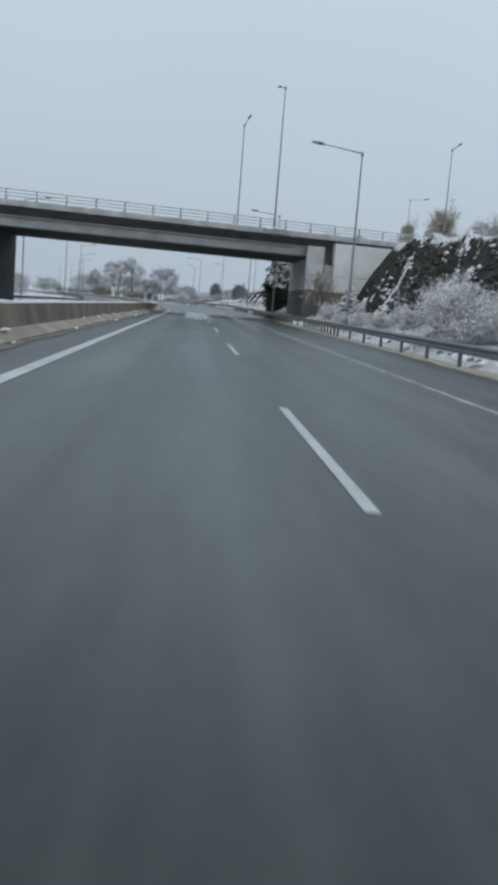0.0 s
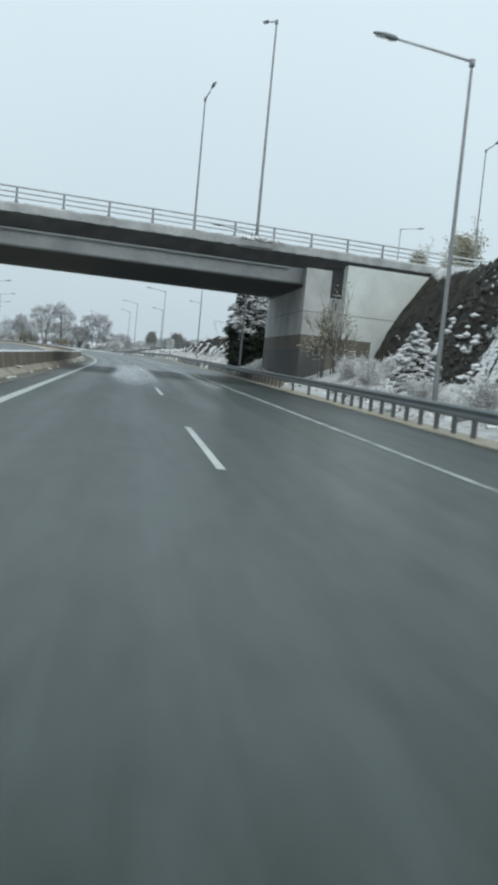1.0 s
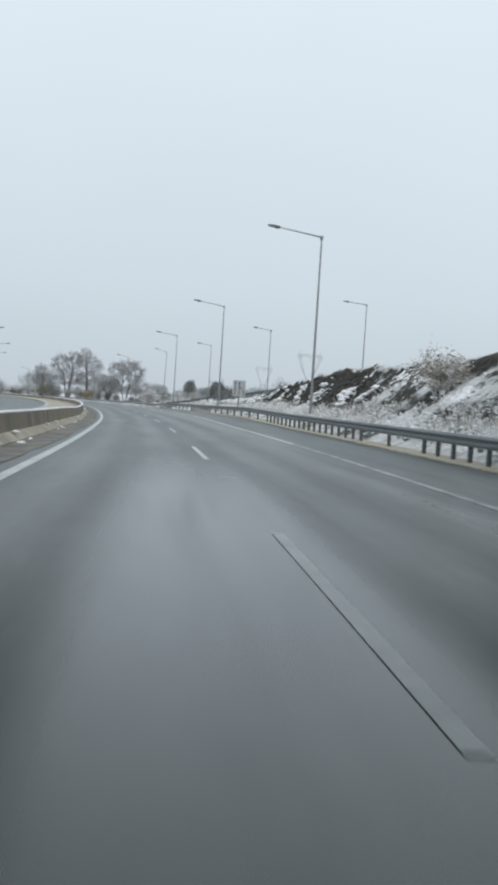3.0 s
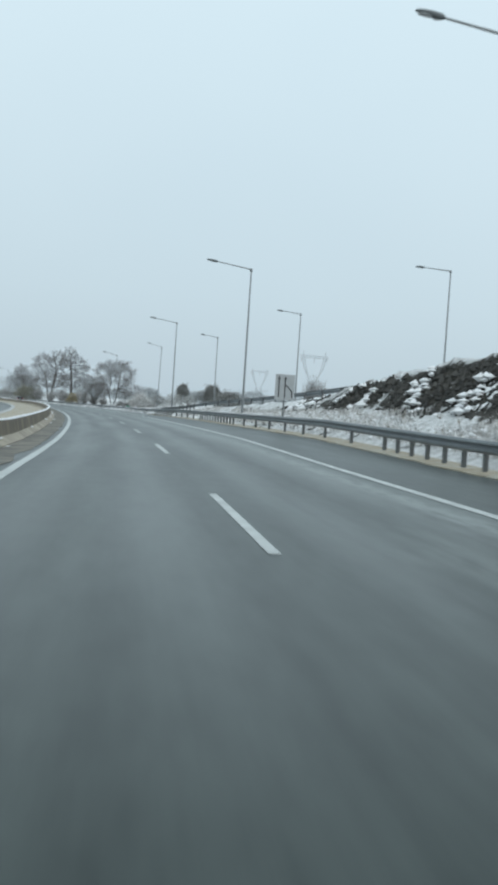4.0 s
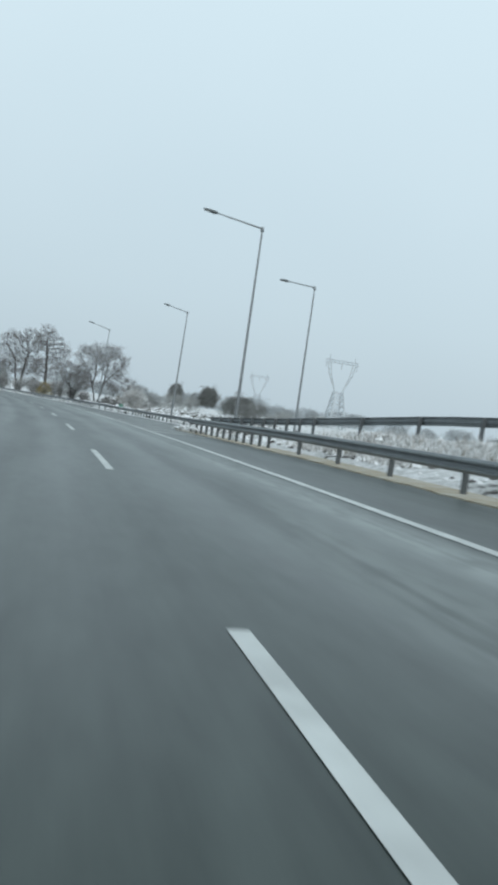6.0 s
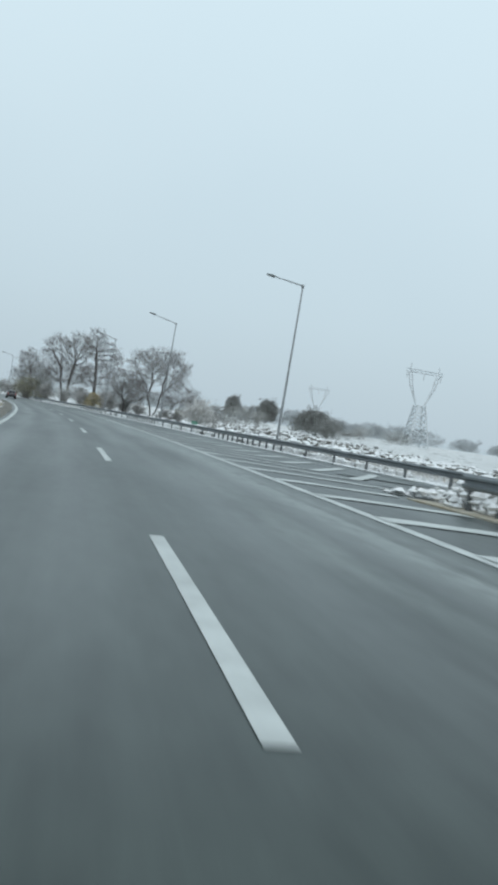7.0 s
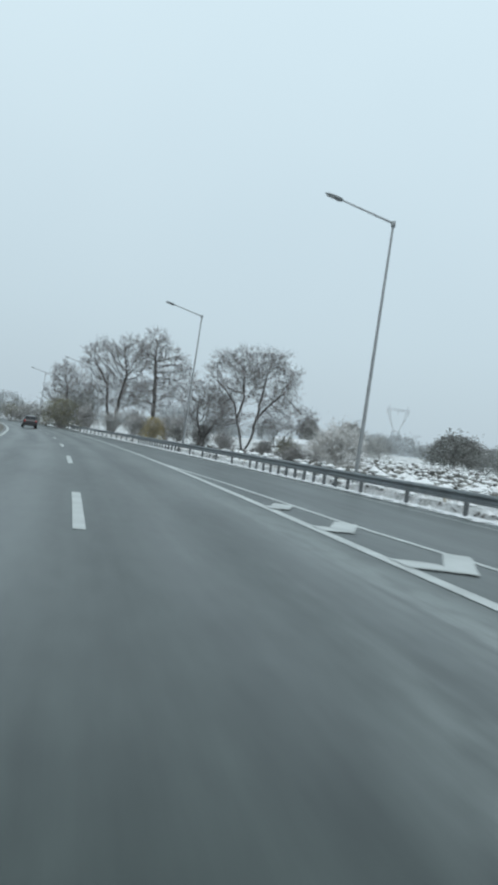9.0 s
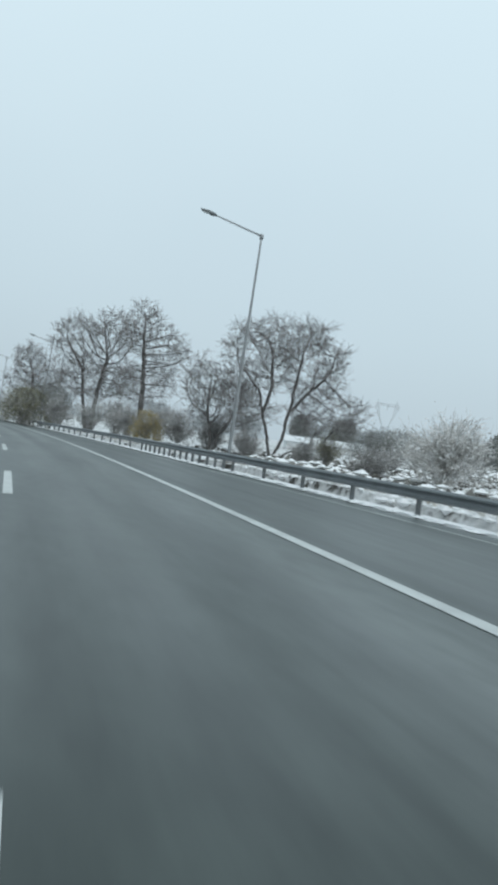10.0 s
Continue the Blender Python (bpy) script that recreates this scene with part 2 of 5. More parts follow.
POLE = material("pole_steel", (0.29, 0.305, 0.315), 0.5, metal=0.4, var=0.15, scale=1.0, fine=15, bump=0.03)
LAMP_HEAD = material("lamp_housing", (0.16, 0.175, 0.18), 0.5, metal=0.2, var=0.15, scale=4, fine=30, bump=0.03)
LAMP_GLASS = material("lamp_lens", (0.42, 0.44, 0.45), 0.25, var=0.1, scale=5, fine=30, bump=0.0)
SNOW = material("snow", (0.82, 0.83, 0.84), 0.85, var=0.08, scale=2.5, fine=16, bump=0.5, spec=0.2)
RAIL_PAINT = material("bridge_rail_steel", (0.50, 0.53, 0.54), 0.5, metal=0.3, var=0.15, scale=2, fine=15, bump=0.03)
ROCK = material("dark_rock", (0.055, 0.054, 0.049), 0.85, var=0.4, scale=1.5, fine=9, bump=0.4, island=0.45)
BARK = material("bark", (0.135, 0.128, 0.124), 0.9, var=0.35, scale=2.5, fine=16, bump=0.5)
# Frost, with part of the distant haze put into the grey.
FROST_TWIG = material("frosted_twigs", (0.36, 0.355, 0.35), 0.9, var=0.4, scale=0.6, fine=3, bump=0.0, island=0.35)
TREE_TWIG = material("bare_tree_twigs", (0.27, 0.262, 0.262), 0.9, var=0.4, scale=0.6, fine=3, bump=0.0, island=0.35)
SNOWY_TWIG = material("snow_laden_twigs", (0.66, 0.66, 0.66), 0.9, var=0.35, scale=1.5, fine=6, bump=0.0, tint=(0.38, 0.365, 0.34), island=0.3)
SNOW_TWIG = material("twigs_coated_in_snow", (0.74, 0.75, 0.76), 0.9, var=0.3, scale=1.5, fine=6, bump=0.0, tint=(0.36, 0.35, 0.33), island=0.2)
CONIFER = material("conifer_needles", (0.035, 0.05, 0.036), 0.8, var=0.4, scale=1.5, fine=8, bump=0.0, island=0.4)
FROST_NEEDLE = material("rimed_needles", (0.34, 0.35, 0.35), 0.9, var=0.3, scale=1.5, fine=8, bump=0.0, island=0.3)
# Evergreen tone lifted: haze before the field shrubs is in the colour.
DARK_SHRUB = material("evergreen_scrub", (0.28, 0.285, 0.275), 0.9, var=0.45, scale=0.8, fine=5, bump=0.0, island=0.4)
# Haze over the distance is put into this pale grey.
FAR_TREE = material("far_hazed_twigs", (0.40, 0.42, 0.43), 0.9, var=0.25, scale=0.3, fine=2, bump=0.0, island=0.25)
MUD_CONCRETE = material("muddy_concrete", (0.21, 0.178, 0.13), 0.8, var=0.3, scale=0.9, fine=7, bump=0.3, tint=(0.115, 0.10, 0.078), stretch=(1, 1, 0.25))
SAND_CONCRETE = material("sandy_concrete", (0.37, 0.33, 0.265), 0.85, var=0.25, scale=0.6, fine=8, bump=0.3, tint=(0.25, 0.225, 0.185))
WEED = material("dead_weeds", (0.21, 0.205, 0.19), 0.9, var=0.4, scale=1.5, fine=6, bump=0.0, island=0.4)
# Dusting of snow and some haze of distance, both in this grey.
GREY_SHRUB = material("snow_dusted_scrub", (0.42, 0.425, 0.41), 0.9, var=0.4, scale=0.6, fine=4, bump=0.0, island=0.35)
YELLOW_LEAF = material("yellow_leaves", (0.35, 0.28, 0.12), 0.85, var=0.35, scale=1.5, fine=6, bump=0.0, island=0.3)
FROST_LEAF = material("frosted_yellow_leaves", (0.50, 0.48, 0.37), 0.9, var=0.35, scale=1.5, fine=6, bump=0.0, island=0.35)
DRY_LEAF = material("dry_olive_leaves", (0.26, 0.25, 0.17), 0.85, var=0.4, scale=1.5, fine=6, bump=0.0, island=0.4)
DRY_GRASS = material("dry_grass", (0.27, 0.22, 0.14), 0.9, var=0.4, scale=2, fine=8, bump=0.0, island=0.4)
SIGN_GREY = material("grey_sign_panel", (0.42, 0.44, 0.45), 0.5, var=0.08, scale=2, fine=20, bump=0.0)
BLACK = material("black_paint", (0.02, 0.02, 0.022), 0.5, var=0.2, scale=5, fine=30, bump=0.0)
CAR_PAINT = material("dark_car_paint", (0.05, 0.05, 0.055), 0.3, metal=0.2, var=0.1, scale=3, fine=30, bump=0.0)
CAR_GLASS = material("dark_car_glass", (0.02, 0.022, 0.025), 0.08, var=0.05, scale=3, fine=30, bump=0.0)
RUBBER = material("tyre_rubber", (0.02, 0.02, 0.02), 0.85, var=0.2, scale=8, fine=30, bump=0.0)
RED_LENS = material("red_lamp_lens", (0.45, 0.03, 0.025), 0.25, var=0.1, scale=6, fine=30, bump=0.0)
# Paler than bare steel: the haze in front is put into the colour.
PYLON = material("hazed_pylon_steel", (0.58, 0.61, 0.63), 0.6, metal=0.1, var=0.1, scale=1, fine=10, bump=0.0)
WHITE_METAL = material("white_sheet_roof", (0.7, 0.72, 0.73), 0.6, var=0.08, scale=0.5, fine=5, bump=0.0)


# ---- mesh helpers ----
class Build:
    """Collects vertices and faces for one mesh."""

    def __init__(self):
        self.v, self.f = [], []

    def box(self, c, size, ax=None, taper=1.0, chamfer=0.0):
        """A box round c; ax: 3 axes; taper: top's scale; chamfer: cut of the upright edges."""
        ax = ax or (Vector((1, 0, 0)), Vector((0, 1, 0)), Vector((0, 0, 1)))
        c = Vector(c)
        hx, hy, hz = (s / 2 for s in size)
        k = chamfer
        if k:
            ring = [(-hx + k, -hy), (hx - k, -hy), (hx, -hy + k), (hx, hy - k), (hx - k, hy), (-hx + k, hy), (-hx, hy - k), (-hx, -hy + k)]
        else:
            ring = [(-hx, -hy), (hx, -hy), (hx, hy), (-hx, hy)]
        n, b = len(ring), len(self.v)
        for z, s in ((-hz, 1.0), (hz, taper)):
            for x, y in ring:
                self.v.append(c + ax[0] * (x * s) + ax[1] * (y * s) + ax[2] * z)
        self.f.append(tuple(b + i for i in reversed(range(n))))
        self.f.append(tuple(b + n + i for i in range(n)))
        for i in range(n):
            j = (i + 1) % n
            self.f.append((b + i, b + j, b + n + j, b + n + i))
        return self

    def tube(self, pts, radii, sides=8, caps=True):
        pts = [Vector(p) for p in pts]
        b0 = len(self.v)
        for i, p in enumerate(pts):
            d = (pts[min(i + 1, len(pts) - 1)] - pts[max(i - 1, 0)]).normalized()
            a = d.orthogonal().normalized() if abs(d.z) < 0.99 else Vector((1, 0, 0))
            if abs(d.z) < 0.99:
                a = d.cross(Vector((0, 0, 1))).normalized()
            c = d.cross(a)
            r = radii[i] if hasattr(radii, "__len__") else radii
            for k in range(sides):
                t = 2 * math.pi * k / sides
                self.v.append(p + a * (r * math.cos(t)) + c * (r * math.sin(t)))
        for i in range(len(pts) - 1):
            for k in range(sides):
                j = (k + 1) % sides
                a0, a1 = b0 + i * sides, b0 + (i + 1) * sides
                self.f.append((a0 + k, a0 + j, a1 + j, a1 + k))
        if caps:
            self.f.append(tuple(b0 + k for k in reversed(range(sides))))
            e = b0 + (len(pts) - 1) * sides
            self.f.append(tuple(e + k for k in range(sides)))
        return self

    def sweep(self, sections, closed=True, caps=True):
        """Joins equal rings of points, one after another."""
        b0, n = len(self.v), len(sections[0])
        for s in sections:
            self.v.extend(Vector(p) for p in s)
        for i in range(len(sections) - 1):
            for k in range(n if closed else n - 1):
                j = (k + 1) % n
                a0, a1 = b0 + i * n, b0 + (i + 1) * n
                self.f.append((a0 + k, a0 + j, a1 + j, a1 + k))
        if caps and closed:
            self.f.append(tuple(b0 + k for k in reversed(range(n))))
            e = b0 + (len(sections) - 1) * n
            self.f.append(tuple(e + k for k in range(n)))
        return self

    def clump(self, c, r, squash=0.7, turn=None):
        """A small uneven eight-sided lump."""
        b = len(self.v)
        c = Vector(c)
        q = turn if turn is not None else Matrix.Rotation(random.uniform(0, 6.28), 3, "Z")
        for d in ((1, 0, 0), (0, 1, 0), (-1, 0, 0), (0, -1, 0), (0, 0, 1), (0, 0, -1)):
            s = random.uniform(0.65, 1.25)
            self.v.append(c + q @ Vector((d[0] * r[0] * s, d[1] * r[1] * s, d[2] * r[2] * s)))
        for t in ((0, 1, 4), (1, 2, 4), (2, 3, 4), (3, 0, 4), (1, 0, 5), (2, 1, 5), (3, 2, 5), (0, 3, 5)):
            self.f.append(tuple(b + i for i in t))
        return self

    def mesh(self, name, mat, smooth=False):
        me = bpy.data.meshes.new(name)
        me.from_pydata([tuple(p) for p in self.v], [], self.f)
        me.materials.append(mat)
        if smooth:
            me.shade_smooth()
        me.update()
        return me


def part(name, b, mat, parent=None, label="", smooth=False):
    ob = new(name, b.mesh(name, mat, smooth) if isinstance(b, Build) else b)
    if parent is not None:
        ob.parent = parent
    return tagged(ob, label)


def thing(name, label, category, at=(0, 0, 0), group="", kind=""):
    ob = new(name)
    ob.location = at
    return tagged(ob, label, category, group, kind)


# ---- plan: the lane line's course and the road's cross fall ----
def D(y):
    q = max(0.0, min(y, 640) - 93.46)
    x = 1.2268 - 0.0051516 * min(y, 640) - 8.5415e-4 * q * q / 2
    return x + (y - 640) * slope(640) if y > 640 else x


def slope(y):
    return -0.0051516 - 8.5415e-4 * max(0.0, min(y, 640) - 93.46)


def bank(y):
    return math.tan(radians(float(np.interp(y, [10, 45, 98, 144, 160, 277, 293], [-1.08, -0.54, 0.61, 2.29, 3.9, 2.22, 1.89]))))


def road_z(y, lat):
    """Cross fall of the main road; the joining lane falls the other way."""
    a = max(-5.2, min(lat, 8.5))
    z = bank(y) * a
    f = float(np.interp(y, [215, 250], [0.0, 1.0]))
    if f > 0 and lat > 4:
        z = z * (1 - f) + f * (bank(y) * 4 - 0.02 * (min(lat, 16) - 4))
    return z


def P(y, lat, h=0.0):
    return Vector((D(y) + lat, y, road_z(y, lat) + h))


def along(y):
    return Vector((slope(y), 1, 0)).normalized()


ARC_Y = [-80.0]
ARC_S = [0.0]
while ARC_Y[-1] < 640:
    y_ = ARC_Y[-1] + 1.0
    ARC_S.append(ARC_S[-1] + math.hypot(1, slope(y_)))
    ARC_Y.append(y_)


def y_at(s):
    """y at s metres of arc past y = 0."""
    return float(np.interp(s + ARC_S[80], ARC_S, ARC_Y))


RAIL_R = 6.95
RAMP_RAIL = ([150, 188, 220, 251, 281, 320, 358, 400, 470, 640], [18.6, 18.4, 17.9, 15.6, 12.5, 10.6, 9.2, 8.6, 8.4, 8.4])
RAMP_LEFT = ([120, 165, 185, 204, 217, 230, 241, 252], [14.2, 13.8, 12.9, 12.1, 11.2, 9.3, 7.5, 7.05])


def ramp_right(y):
    return float(np.interp(y, *RAMP_RAIL))


def ramp_left(y):
    return float(np.interp(y, *RAMP_LEFT))


def ramp_z(y):
    """The slip road's height over the main road."""
    return float(np.interp(y, [96, 104, 120, 150, 185, 204, 217, 230, 240, 246], [7.4, 6.4, 4.7, 2.95, 1.85, 1.35, 1.05, 0.45, 0.1, 0.0]))


def fbm(x, y, s, o=0.0):
    return noise.fractal(Vector((x * s, y * s, o)), 1.0, 2.1, 5)


def terrain(y, lat):
    """Height of the open ground."""
    x = D(y) + lat
    edge = road_z(y, 7.2 if y < 253 else ramp_right(y))
    if -9.2 < lat < 7.4:
        return road_z(y, lat) - (0.06 if lat > 6.5 else 0.35)
    if lat <= -9.2:
        if lat > -19.5:
            return road_z(y, -5.2) - 0.45
        rise = float(np.interp(y, [40, 90, 140, 200], [2.2, 2.0, 0.8, 0.1]))
        z = -0.6 + rise * float(np.interp(-lat, [19.5, 26, 45, 80], [0, 1, 1.0, 0.4]))
        far = max(0.0, -lat - 120)
        return z + 0.25 * fbm(x, y, 0.12) + 0.004 * far
    rough = float(np.interp(lat, [7.4, 9.0, 12, 60, 200], [0.15, 0.35, 0.9, 0.8, 1.2]))
    # bank before and round the bridge
    toe = float(np.interp(y, [-40, 20, 60, 80, 88, 98, 113, 124, 140, 150, 170, 190, 203, 235], [10.8, 10.8, 10.9, 12.9, 12.7, 14.8, 13.0, 9.4, 9.5, 10.3, 10.4, 10.2, 9.2, 8.4]))
    top = float(np.interp(y, [-60, 0, 30, 45, 60, 78, 95.4, 96, 112, 122, 150, 160, 173, 185, 204, 217, 240, 252], [2.6, 3.0, 3.6, 4.6, 5.5, 6.3, 7.3, 1.6, 2.2, 3.6, 2.5, 2.05, 1.6, 1.05, 0.5, 0.4, 0.1, 0.0]))
    grade = float(np.interp(y, [60, 80, 96, 110, 122, 140, 152, 166, 174, 182, 200], [2.0, 1.7, 1.2, 0.8, 0.8, 0.8, 1.4, 1.25, 0.9, 0.6, 0.35]))
    if 89.0 < y < 95.5:
        toe, grade = 9.4, 4.0
    elif lat > toe - 1.0:
        # buttresses and clefts of the rock face
        toe += float(np.interp(y, [95, 108, 168, 178], [1.0, 0.32, 0.32, 0.1])) * (1.1 * fbm(y, 3.0, 0.16, 5.0) + 0.5 * fbm(y, lat * 0.6, 0.6, 8.0))
    z = edge + 0.12 + min(top, max(0.0, (lat - toe) * grade)) + float(np.interp(y, [78, 104, 165, 195, 240], [0.26, 0.46, 0.44, 0.3, 0.05])) * max(0, min(lat - 7.6, float(np.interp(y, [104, 122, 140, 152], [3.2, 1.8, 1.8, 2.9]))))
    if y > 100:
        # the bank falls again past the slip road
        wide = float(np.interp(y, [140, 180, 205, 218], [0, 7, 7, 0]))
        fall = float(np.interp(lat, [ramp_right(y) + 1.5 + wide, ramp_right(y) + 9 + wide], [0, 1])) * float(np.interp(y, [98, 140], [0, 1]))
        z = z * (1 - fall) + fall * (-0.5)
    bumps = fbm(x, y, 0.35) * 0.55 + fbm(x, y, 0.55, 3.0) * 0.34
    if y > 245 and lat > 8:
        bumps *= 0.55
    elif y > 100:
        bumps *= 0.36
    elif lat > 13:
        bumps *= 0.6
    z += rough * bumps * float(np.interp(z - edge, [0.0, 0.6], [0.35, 1.0]))
    if 102 < y < 262 and ramp_left(y) - 2.0 < lat < ramp_right(y) + 1.2:
        on = float(np.interp(lat, [ramp_left(y) - (1.3 if y < 215 else 1.0), ramp_left(y) - 0.5], [0, 1]))
        z = on * (ramp_z(y) + road_z(y, lat) - 0.09) + (1 - on) * z
    if y >= 256 and lat < ramp_right(y) + 0.4:
        z = road_z(y, lat) - 0.35
    if 96 <= y < 150 and lat > ramp_right(y) + 1.2:
        # shoulder of the embankment beyond the slip road
        z = max(z, (ramp_z(y) + 0.3 + 0.4 * bumps) * float(np.interp(lat, [ramp_right(y) + 12, ramp_right(y) + 30], [1, 0])))
    # the fields climb gently away from the road
    dist = math.hypot(max(0, lat - 40), 0.6 * max(0, y - 330))
    climb = 6.0 * (1 - math.exp(-max(0.0, dist - 25) / 150)) * float(np.interp(lat - ramp_right(y), [2, 30], [0, 1]))
    return z + climb + 0.6 * fbm(x, y, 0.03) * min(1, dist / 80)


def grid_object(name, ys, lat_rows, zf, mat, label, category, kind="structure", uv=True, smooth=True):
    """A sheet over rows of y, each with its lateral positions."""
    n = len(lat_rows[0])
    verts = [(D(y) + l, y, zf(y, l)) for y, row in zip(ys, lat_rows) for l in row]
    faces = [(i * n + j, i * n + j + 1, (i + 1) * n + j + 1, (i + 1) * n + j) for i in range(len(ys) - 1) for j in range(n - 1)]
    me = bpy.data.meshes.new(name)
    me.from_pydata(verts, [], faces)
    me.materials.append(mat)
    if uv:
        flat = [(l, y) for y, row in zip(ys, lat_rows) for l in row]
        layer = me.uv_layers.new(name="along")
        idx = np.empty(len(me.loops), dtype=np.int32)
        me.loops.foreach_get("vertex_index", idx)
        layer.data.foreach_set("uv", np.array(flat, dtype=np.float32)[idx].ravel())
    if smooth:
        me.shade_smooth()
    return tagged(new(name, me), label, category, "", kind)


# ---- ground ----
g_y = [-900, -500, -250, -140, -90, -60] + list(range(-48, 0, 4)) + [float(v) for v in np.arange(0, 20, 1.0)] + [float(v) for v in np.arange(20, 200, 0.5)] + [float(v) for v in np.arange(200, 262, 1.0)] + list(range(262, 330, 2)) + list(range(330, 480, 4)) \
    + list(range(480, 700, 12)) + [720, 760, 820, 900, 1000, 1150, 1350, 1600, 2000, 2600]
g_l = [-1500, -900, -500, -300, -200, -140, -100, -75, -58, -46, -38, -32, -28, -25, -22.5, -20.5, -19.4, -17, -13, -9.6, -9.0, -5.4, 0, 5, 6.8, 7.2] \
    + [7.6 + 0.3 * i for i in range(27)] + [15.8 + 0.6 * i for i in range(11)] + [22.6, 23.4, 24.4, 25.6, 27, 29, 31, 33.5, 36, 39, 43, 48, 54, 62, 72, 84, 100, 120, 145, 175, 215, 270, 350, 480, 700, 1000, 1500]
grid_object("ground", g_y, [g_l] * len(g_y), terrain, SNOW_GROUND, "snow-covered verge, rocky cut slope and open fields", "ground")

# ---- road ----
r_y = [float(v) for v in range(-80, 640, 3)]


def road_row(y):
    right = (6.6 if y < 238 else 8.3) if y < 253 else ramp_right(y) - 0.45
    return [-5.1, -4.2, -3.62, -2, 0, 2, 3.62, 4.0, 4.6, 5.2, 5.2 + 0.35 * (right - 5.2), 5.2 + 0.7 * (right - 5.2), right]


grid_object("road", r_y, [road_row(y) for y in r_y], lambda y, l: road_z(y, l), ASPHALT, "wet dark grey two-lane motorway asphalt with pale tyre tracks", "road")
grid_object("opposite_road", r_y, [[-19.0, -16, -13, -9.6] for y in r_y], lambda y, l: road_z(y, -5.2) - 0.25, ASPHALT,
            "wet asphalt of the opposite carriageway behind the median", "road")
s_y = [float(v) for v in range(101, 258, 3)]
grid_object("slip_road", s_y, [list(np.linspace(ramp_left(y) + 0.5, ramp_right(y) - 0.5, 5)) for y in s_y],
            lambda y, l: road_z(y, l) + ramp_z(y) - 0.03, ASPHALT, "asphalt slip road coming down to join the motorway", "road")


def strip(name, lat0, lat1, y0, y1, h, mat, label, category, parent=None, step=3.0, thick=0.0):
    """A band along the road."""
    b = Build()
    n = max(1, int((y1 - y0) / step))
    secs = []
    for i in range(n + 1):
        y = y0 + (y1 - y0) * i / n
        a = lat0(y) if callable(lat0) else lat0
        c = lat1(y) if callable(lat1) else lat1
        secs.append([P(y, a, h - thick), P(y, c, h - thick), P(y, c, h), P(y, a, h)] if thick else [P(y, a, h), P(y, c, h)])
    b.sweep(secs, closed=bool(thick), caps=bool(thick))
    ob = part(name, b, mat, parent)
    return tagged(ob, label, category, "", "structure") if parent is None else ob


# verges and kerbs beside the asphalt
strip("verge_right", lambda y: 6.42 + 0.16 * noise.noise(Vector((y * 0.45, 1, 6))) + 0.07 * noise.noise(Vector((y * 1.7, 4, 6))), 7.5, -80, 238, 0.03, TAN, "sandy yellow gravel strip at the foot of the guardrail", "verge", step=0.6, thick=0.3)
strip("verge_slip", lambda y: ramp_right(y) - 0.22, lambda y: ramp_right(y) + 1.7, 256, 636, 0.05, SNOW, "snowy strip at the foot of the guardrail", "verge", thick=0.3)
strip("median", -9.6, -5.6, -80, 636, 0.05, TAN, "median strip of bare sandy soil behind the barrier", "median", thick=0.6)
GRIT = material("road_grit", (0.20, 0.185, 0.155), 0.85, var=0.4, scale=1.1, fine=8, bump=0.4, tint=(0.10, 0.098, 0.09))
strip("median_grit", -5.3, lambda y: float(np.interp(y, [20, 75, 120], [-4.72, -4.35, -3.98])) + 0.22 * noise.noise(Vector((y * 0.3, 2, 9))) + 0.10 * noise.noise(Vector((y * 1.3, 5, 9))), -80, 420, 0.012, GRIT,
      "drifted grit and dirt along the foot of the median barrier", "grit", step=0.6)
strip("kerb_opposite", -10.1, -9.55, -80, 636, 0.06, CONCRETE_EDGE, "kerb of the opposite carriageway", "kerb", thick=0.5)

EARTH = material("bare_earth", (0.17, 0.125, 0.07), 0.9, var=0.4, scale=1.2, fine=7, bump=0.6, tint=(0.24, 0.20, 0.13))
earth_rows = [float(v) for v in np.arange(82, 104.1, 0.5)]


def earth_z(y, l):
    if l > 8.5:
        return terrain(y, l) - 0.12
    rise = min(1.0, (l - 7.1) / 0.3) * max(0.0, min(1.0, (y - 81.5) / 4, (104.4 - y) / 4))
    return max(road_z(y, l) - 0.08 + (0.46 + 0.12 * noise.noise(Vector((y * 0.9, l * 2, 3)))) * rise, terrain(y, l) + 0.03 * rise - 0.05 * (1 - rise))


grid_object("earth_berm", earth_rows, [[7.08, 7.2, 7.3, 7.45, 7.7, 8.0, 8.3, 8.8]] * len(earth_rows), earth_z, EARTH, "low berm of bare brown earth beside the overpass", "earth")

# painted lines
def edge_lat(y):
    """The shoulder line moves out past the overpass."""
    return float(np.interp(y, [85, 122], [3.47, 3.615]))


strip("edge_line_left", -3.73, -3.51, -80, 636, 0.006, PAINT, "white solid edge line beside the median", "road marking", step=2)
strip("edge_line_right", lambda y: edge_lat(y) - 0.085, lambda y: edge_lat(y) + 0.085, -80, 124, 0.006, WORN_PAINT, "worn white line between the lane and the shoulder", "road marking", step=2)
strip("edge_line_right_far", lambda y: edge_lat(y) - 0.095, lambda y: edge_lat(y) + 0.095, 124, 420, 0.006, PAINT, "white solid line between the lane and the shoulder", "road marking", step=2)
strip("edge_line_slip", lambda y: ramp_right(y) - 1.55, lambda y: ramp_right(y) - 1.42, 300, 636, 0.006, PAINT, "thin white edge line beside the guardrail", "road marking", step=2)
